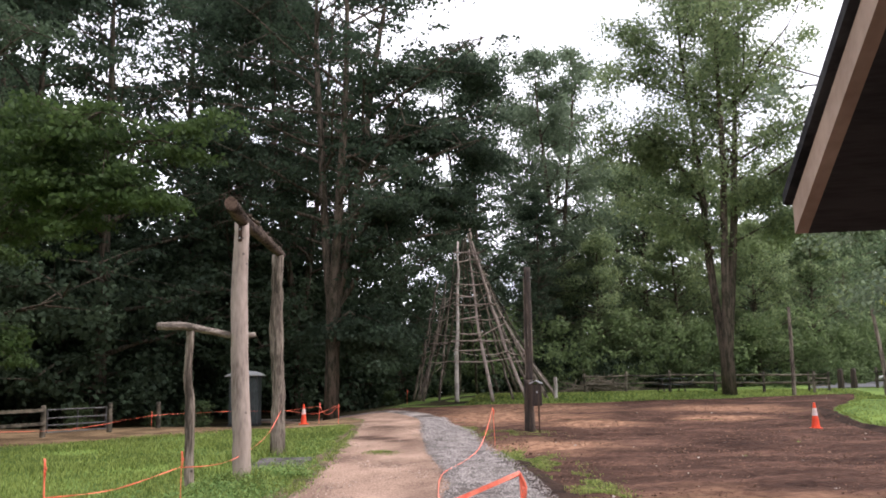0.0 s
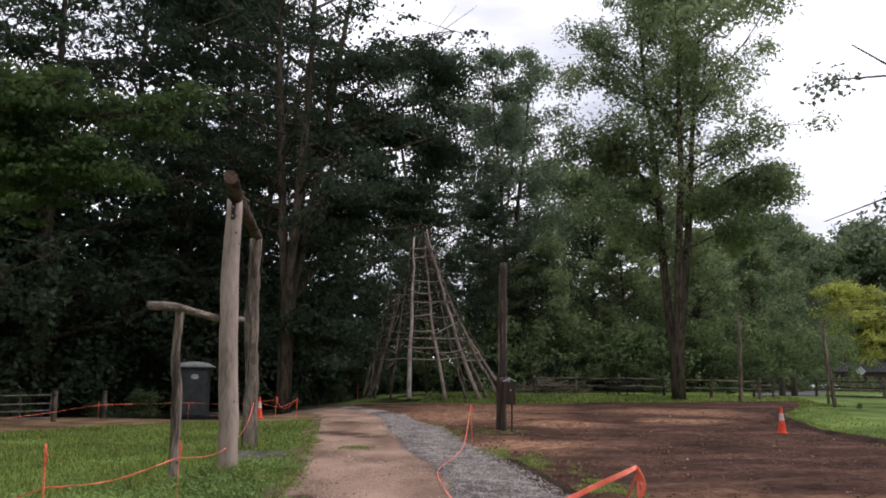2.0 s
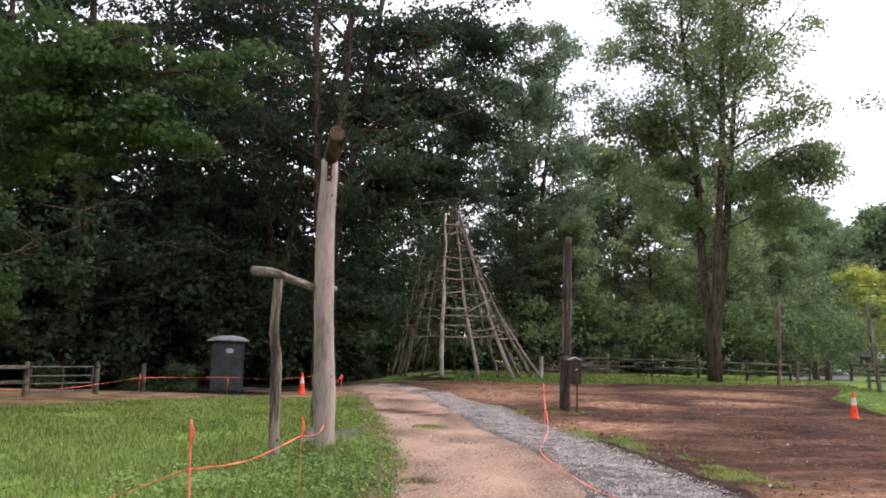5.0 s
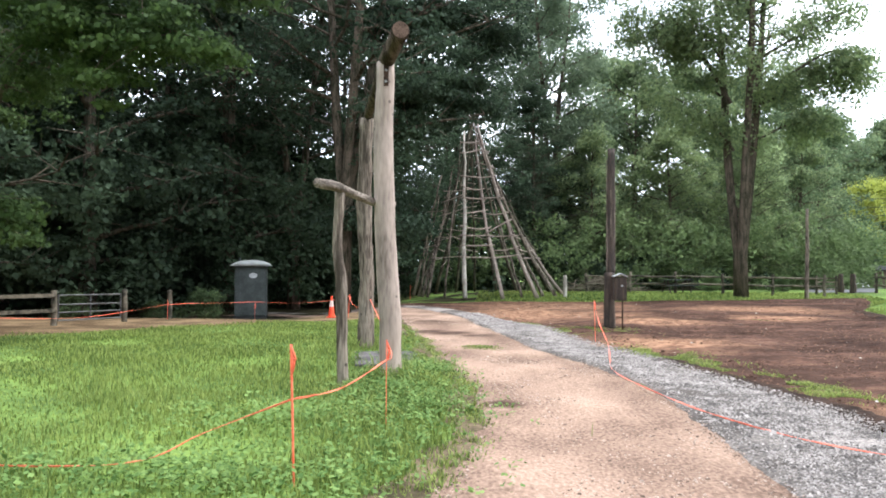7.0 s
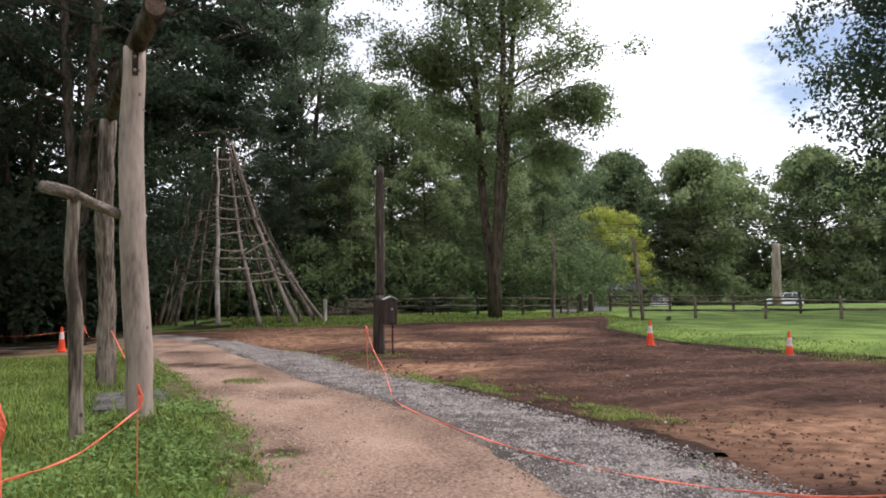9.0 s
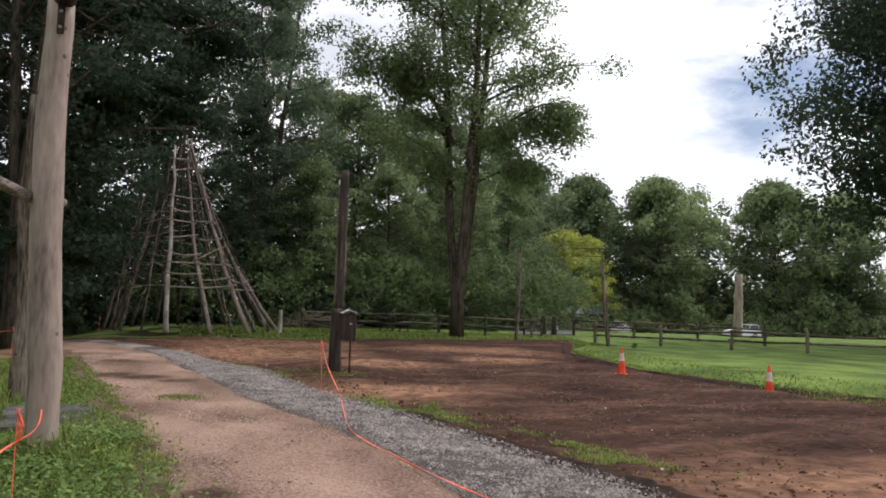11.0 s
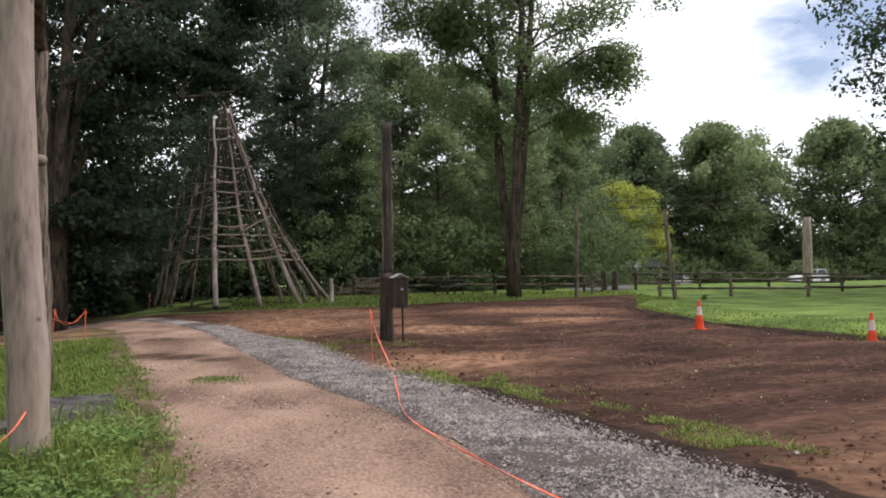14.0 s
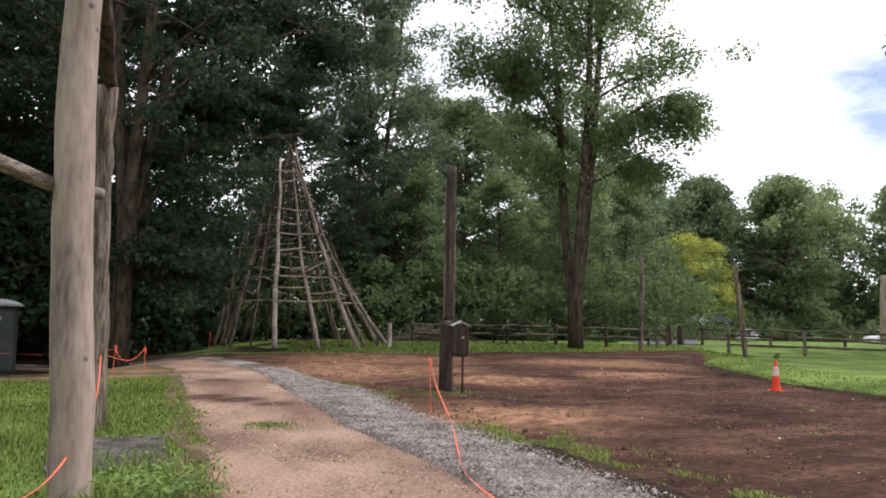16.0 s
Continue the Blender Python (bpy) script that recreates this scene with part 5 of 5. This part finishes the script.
def wires():
    g = tagged(new("power_lines"), "thin dark overhead wires above the lawn", "power line")
    for k in range(3):
        pts = [(20 + u * 70, 92 - 10 * u, 7.5 + k * 0.9 + 3.5 * u - 1.2 * 4 * u * (1 - u)) for u in [i / 12 for i in range(13)]]
        v, f = tube_data(pts, [0.03] * 13, 5)
        mesh_ob("wire", v, f, M_RUBBER, g)


# ---- trees, by place ----
def here(root, x, y, rz=0.0, s=1.0):
    root.matrix_world = pose(x, y, H(x, y), 0, 0, rz) @ Matrix.Diagonal((s, s, s, 1))
    return root


# the tall airy tree by the fence
here(make_tree("tall airy broadleaf tree with forked dark stems", 25.5, 0.36, 9.8, 6.4, 95000, 0.18, M_LEAF_D, 7, stems=3, limbs=48, flat=0.85, clump=0.85, top=0.1, hang=0.12, split=0.11, climb=0.5, keep=0.66, twigs=2,
               boughs=((((0.6, 0, 9.4), (2.4, -0.5, 11.2), (4.2, -0.6, 12.2), (5.6, -0.6, 12.0)), 0.1), (((0.4, 0, 7.6), (2.2, 0.3, 8.6), (4.4, 0.4, 9.0)), 0.07),
                       (((-0.4, 0, 9.8), (-2.3, -0.3, 12.6), (-4.0, -0.4, 13.8), (-5.2, -0.2, 13.4)), 0.1), (((-0.3, 0, 7.4), (-1.8, -0.5, 9.2), (-3.4, -0.6, 10.0)), 0.07))), 11.4, 41.6, 0)
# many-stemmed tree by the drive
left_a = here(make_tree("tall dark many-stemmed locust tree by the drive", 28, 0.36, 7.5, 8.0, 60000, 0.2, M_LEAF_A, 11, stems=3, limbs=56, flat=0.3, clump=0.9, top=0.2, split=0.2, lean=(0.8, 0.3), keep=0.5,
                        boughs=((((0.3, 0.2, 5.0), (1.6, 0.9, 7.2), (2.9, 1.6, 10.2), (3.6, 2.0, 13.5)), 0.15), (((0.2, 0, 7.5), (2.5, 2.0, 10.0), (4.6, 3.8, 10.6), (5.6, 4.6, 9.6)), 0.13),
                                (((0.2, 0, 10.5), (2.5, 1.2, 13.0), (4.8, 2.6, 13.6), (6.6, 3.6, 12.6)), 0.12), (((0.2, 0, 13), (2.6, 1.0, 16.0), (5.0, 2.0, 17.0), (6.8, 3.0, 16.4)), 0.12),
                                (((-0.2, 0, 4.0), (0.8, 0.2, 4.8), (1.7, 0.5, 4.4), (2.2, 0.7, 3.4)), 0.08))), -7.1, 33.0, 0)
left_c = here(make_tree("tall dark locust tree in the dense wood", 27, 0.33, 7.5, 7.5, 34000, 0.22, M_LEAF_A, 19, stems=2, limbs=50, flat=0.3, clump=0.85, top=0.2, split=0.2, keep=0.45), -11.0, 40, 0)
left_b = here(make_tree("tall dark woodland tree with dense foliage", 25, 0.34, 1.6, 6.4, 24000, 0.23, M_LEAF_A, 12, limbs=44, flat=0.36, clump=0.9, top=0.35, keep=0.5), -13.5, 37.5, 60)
oak_a = here(make_tree("tall broadleaf woodland tree", 27, 0.36, 3.0, 5.0, 38000, 0.24, M_LEAF_B, 13, stems=2, limbs=46, flat=0.8, clump=0.95, top=0.05, keep=0.55), 2.9, 59.5, 0)
oak_b = here(make_tree("broadleaf woodland tree with full rounded crown", 18, 0.3, 1.8, 5.8, 19000, 0.27, M_LEAF_D, 14, limbs=38, flat=0.7, clump=0.95, top=0.1, keep=0.5), 9.5, 63, 30)
round_a = here(make_tree("large rounded maple tree beyond the road", 25, 0.5, 1.5, 10.8, 34000, 0.56, M_LEAF_D, 15, limbs=64, flat=0.8, clump=1.7, top=0.2, keep=0.5), 68, 119, 0)
yellow = here(make_tree("yellow-green young tree at the road", 15, 0.25, 1.2, 5.6, 10000, 0.36, M_LEAF_Y, 16, limbs=28, flat=0.7, clump=1.0, top=0.3), 47.5, 110, 0)
plain = here(make_tree("leafy tree closing the clearing", 22, 0.35, 1.5, 7.5, 4000, 0.95, M_LEAF_A, 17, limbs=30, flat=0.8, clump=1.8, top=0.2), -38, 8, 0)
bush = here(make_tree("low leafy bush at the wood edge", 3.0, 0.06, 0.15, 2.1, 3600, 0.2, M_LEAF_E, 18, stems=3, limbs=20, flat=0.8, clump=0.65, top=0.2, name="bush"), -11.05, 28.0, 0, 0.36)

rr = random.Random(77)
# the dense wood beside the lawn
for x, y, k, s in ((-17, 31, 1, 1.0), (-18, 41, 1, 1.1), (-22, 33, 1, 1.0), (-24, 25, 1, 1.0), (-28, 38, 1, 1.1), (-19.5, 23.5, 1, 0.85), (-14, 47, 1, 1.1),
                   (-9.4, 44.5, 1, 0.7), (1.5, 54.5, 1, 0.55), (-7.2, 48.2, 1, 0.82), (-2.6, 52.5, 1, 0.7)):
    put_tree((left_c, left_b)[k], x, y, rr.uniform(0, 360), s * rr.uniform(0.93, 1.07), label="tall dark woodland tree in the dense wood")
for x, y in ((-31, 30), (-36, 36), (-33, 46), (-40, 22), (-36, -4), (-30, -18), (-16, -30), (0, -36), (16, -34), (30, -26), (42, -14), (52, 2), (60, 18)):
    put_tree(plain, x, y, rr.uniform(0, 360), 1.05)
# the wood behind the pole cone and the fence
for x, y, k, s in ((-4.5, 62, 0, 1.1), (2.0, 66.5, 0, 0.98), (14, 66, 1, 1.0), (8, 72, 1, 1.15), (19, 70, 1, 1.0), (24, 74, 1, 1.0), (29.5, 80, 1, 0.95), (33, 100, 1, 1.0), (16.5, 58, 1, 0.66), (21.5, 62, 1, 0.66), (11, 57.5, 1, 0.62), (5.5, 56, 1, 0.58)):
    put_tree((oak_a, oak_b)[k], x, y, rr.uniform(0, 360), s * rr.uniform(0.94, 1.06), label="leafy broadleaf tree in the wood behind the fence")
# far trees past the road
for x, y, s in ((86, 114, 1.0), (56.5, 124, 1.0), (77, 130, 1.0), (98, 112, 0.95), (112, 100, 1.0), (42, 120, 0.72), (62, 138, 1.0), (125, 85, 1.0), (33, 128, 0.85), (49, 131, 1.0), (36, 112, 0.6)):
    put_tree(round_a, x, y, rr.uniform(0, 360), s)
put_tree(yellow, 52.5, 113, 140, 0.95)
# bushes
for x, y, s in ((-6.5, 42.5, 0.8), (2, 52, 1.0), (7, 51, 1.1), (12, 50, 1.0), (16.5, 51, 0.8), (4.5, 50, 0.7), (-13.6, 29.5, 0.6), (-2, 52, 1.0), (23, 58, 1.0), (17.6, 34.8, 0.2), (-16, 28, 0.9), (10, 54, 1.2), (20, 55, 1.0)):
    put_tree(bush, x, y, rr.uniform(0, 360), s)

# the near bough with lighter leaves over the lawn
here(make_tree("light green locust tree leaning over the lawn", 9.5, 0.2, 5.5, 2.6, 34000, 0.15, M_LEAF_C, 41, limbs=12, flat=0.3, clump=0.62, top=0.1, hang=0.12, keep=0.3, twigs=5,
               boughs=((((0.1, 0, 4.0), (3.2, -1.5, 6.9), (5.6, -2.6, 7.9), (8.0, -3.2, 7.6)), 0.1), (((3.2, -1.5, 6.9), (5.2, -2.2, 6.9), (7.2, -3.2, 6.5)), 0.06), (((3.2, -1.5, 6.9), (4.6, -2.8, 7.9), (6.6, -3.6, 8.3)), 0.06),
                       (((0.1, 0, 2.4), (1.4, -1.6, 3.2), (2.6, -2.8, 2.9)), 0.05))), -14.5, 19.2, 0)
# the tree whose twigs hang in from the side at the start
here(make_tree("broadleaf tree with fine hanging twigs by the shed", 9.5, 0.11, 3.0, 4.2, 26000, 0.07, M_LEAF_B, 42, limbs=30, flat=0.6, clump=0.42, top=0.1, hang=0.3, lean=(-1.0, 0), keep=0.35), 10.0, 4.6, 0)
# large tree at the lawn's side
here(make_tree("large dark broadleaf tree beside the lawn fence", 28, 0.5, 7.0, 9.4, 120000, 0.3, M_LEAF_A, 43, limbs=80, flat=0.9, clump=1.6, top=0.0, keep=0.85), 39.0, 37.0, 0)


def thicket(name, line_pts, tall, depth, count, leaf, material, label, seed):
    """Undergrowth or far woods along a line: leaf clumps heaped to an uneven top."""
    rng = np.random.default_rng(seed)
    P = np.array(line_pts, float)
    seg = np.linalg.norm(np.diff(P, axis=0), axis=1)
    acc = np.concatenate([[0], np.cumsum(seg)])
    nc = max(40, count // 45)
    t = rng.uniform(0, acc[-1], nc)
    cx = np.interp(t, acc, P[:, 0]) + rng.normal(0, depth / 2.2, nc)
    cy = np.interp(t, acc, P[:, 1]) + rng.normal(0, depth / 2.2, nc)
    top = tall * np.array([0.75 + 0.5 * noise.noise(Vector((x * 0.16, y * 0.16, seed))) for x, y in zip(cx, cy)])
    cz = height(cx, cy) + top * rng.uniform(0, 1, nc) ** 0.8
    rad = leaf * rng.uniform(2.2, 4.2, nc)
    k = rng.integers(0, nc, count)
    off = rng.normal(size=(count, 3))
    off /= np.linalg.norm(off, axis=1)[:, None]
    off *= rng.uniform(0.2, 1, (count, 1)) ** 0.5
    off[:, 2] *= 0.75
    c = np.stack([cx, cy, cz], 1)[k] + off * rad[k][:, None]
    c[:, 2] = np.maximum(c[:, 2], height(c[:, 0], c[:, 1]) + 0.05)
    ob = new(name, leaf_mesh(name, c, leaf, 0.34, rng, normals=off))
    ob.data.materials.append(material)
    return tagged(ob, label, "woods", kind="stuff")


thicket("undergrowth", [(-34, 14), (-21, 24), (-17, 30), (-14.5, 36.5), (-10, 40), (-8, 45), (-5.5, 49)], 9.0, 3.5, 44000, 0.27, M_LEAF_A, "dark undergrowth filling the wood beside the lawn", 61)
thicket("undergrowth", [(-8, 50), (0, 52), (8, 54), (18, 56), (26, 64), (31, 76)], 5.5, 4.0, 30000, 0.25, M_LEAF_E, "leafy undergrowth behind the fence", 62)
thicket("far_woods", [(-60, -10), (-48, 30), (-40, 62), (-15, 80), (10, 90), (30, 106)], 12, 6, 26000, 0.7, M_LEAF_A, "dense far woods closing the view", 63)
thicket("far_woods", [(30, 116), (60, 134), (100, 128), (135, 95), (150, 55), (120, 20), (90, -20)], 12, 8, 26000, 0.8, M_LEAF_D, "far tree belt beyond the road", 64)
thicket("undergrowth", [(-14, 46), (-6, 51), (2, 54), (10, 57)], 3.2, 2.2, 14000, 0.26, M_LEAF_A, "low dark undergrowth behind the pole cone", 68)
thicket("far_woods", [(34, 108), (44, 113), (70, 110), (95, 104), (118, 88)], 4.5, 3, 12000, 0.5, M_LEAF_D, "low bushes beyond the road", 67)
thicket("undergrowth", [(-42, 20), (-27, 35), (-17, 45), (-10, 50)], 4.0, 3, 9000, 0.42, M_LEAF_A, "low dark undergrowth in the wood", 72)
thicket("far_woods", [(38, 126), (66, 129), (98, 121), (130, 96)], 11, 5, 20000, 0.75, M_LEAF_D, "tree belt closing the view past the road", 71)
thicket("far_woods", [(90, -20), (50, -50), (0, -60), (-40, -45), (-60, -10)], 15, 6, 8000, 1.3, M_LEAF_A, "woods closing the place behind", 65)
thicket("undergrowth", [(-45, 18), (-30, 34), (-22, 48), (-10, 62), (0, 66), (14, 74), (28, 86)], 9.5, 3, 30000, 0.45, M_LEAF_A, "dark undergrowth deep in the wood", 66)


def brush_pile(x, y):
    """A heap of cut branches."""
    rnd = random.Random(9)
    chunks = []
    for k in range(70):
        a, r = rnd.uniform(0, 6.28), rnd.uniform(0, 1.6)
        p = Vector((math.cos(a) * r * 1.4, math.sin(a) * r * 0.7, rnd.uniform(0.02, 0.75) * (1 - r / 2.2)))
        d = Vector((rnd.uniform(-1, 1), rnd.uniform(-0.6, 0.6), rnd.uniform(-0.25, 0.3))).normalized() * rnd.uniform(0.6, 1.5)
        chunks.append(tube_data([p - d, p, p + d + Vector((0, 0, -0.08))], [0.03, 0.025, 0.012], 5, 0, k))
    v, f = merge(chunks)
    ob = mesh_ob("brush_pile", [w + Vector((x, y, H(x, y) + 0.1)) for w in v], f, M_RAIL)
    tagged(ob, "heap of cut grey branches beside the fence", "brush pile", kind="stuff")


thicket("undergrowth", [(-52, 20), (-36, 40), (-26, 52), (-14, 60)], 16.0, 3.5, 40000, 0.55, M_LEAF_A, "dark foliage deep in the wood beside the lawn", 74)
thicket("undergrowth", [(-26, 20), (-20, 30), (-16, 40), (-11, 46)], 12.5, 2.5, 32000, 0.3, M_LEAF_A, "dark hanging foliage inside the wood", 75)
brush_pile(5.0, 47.2)
wires()
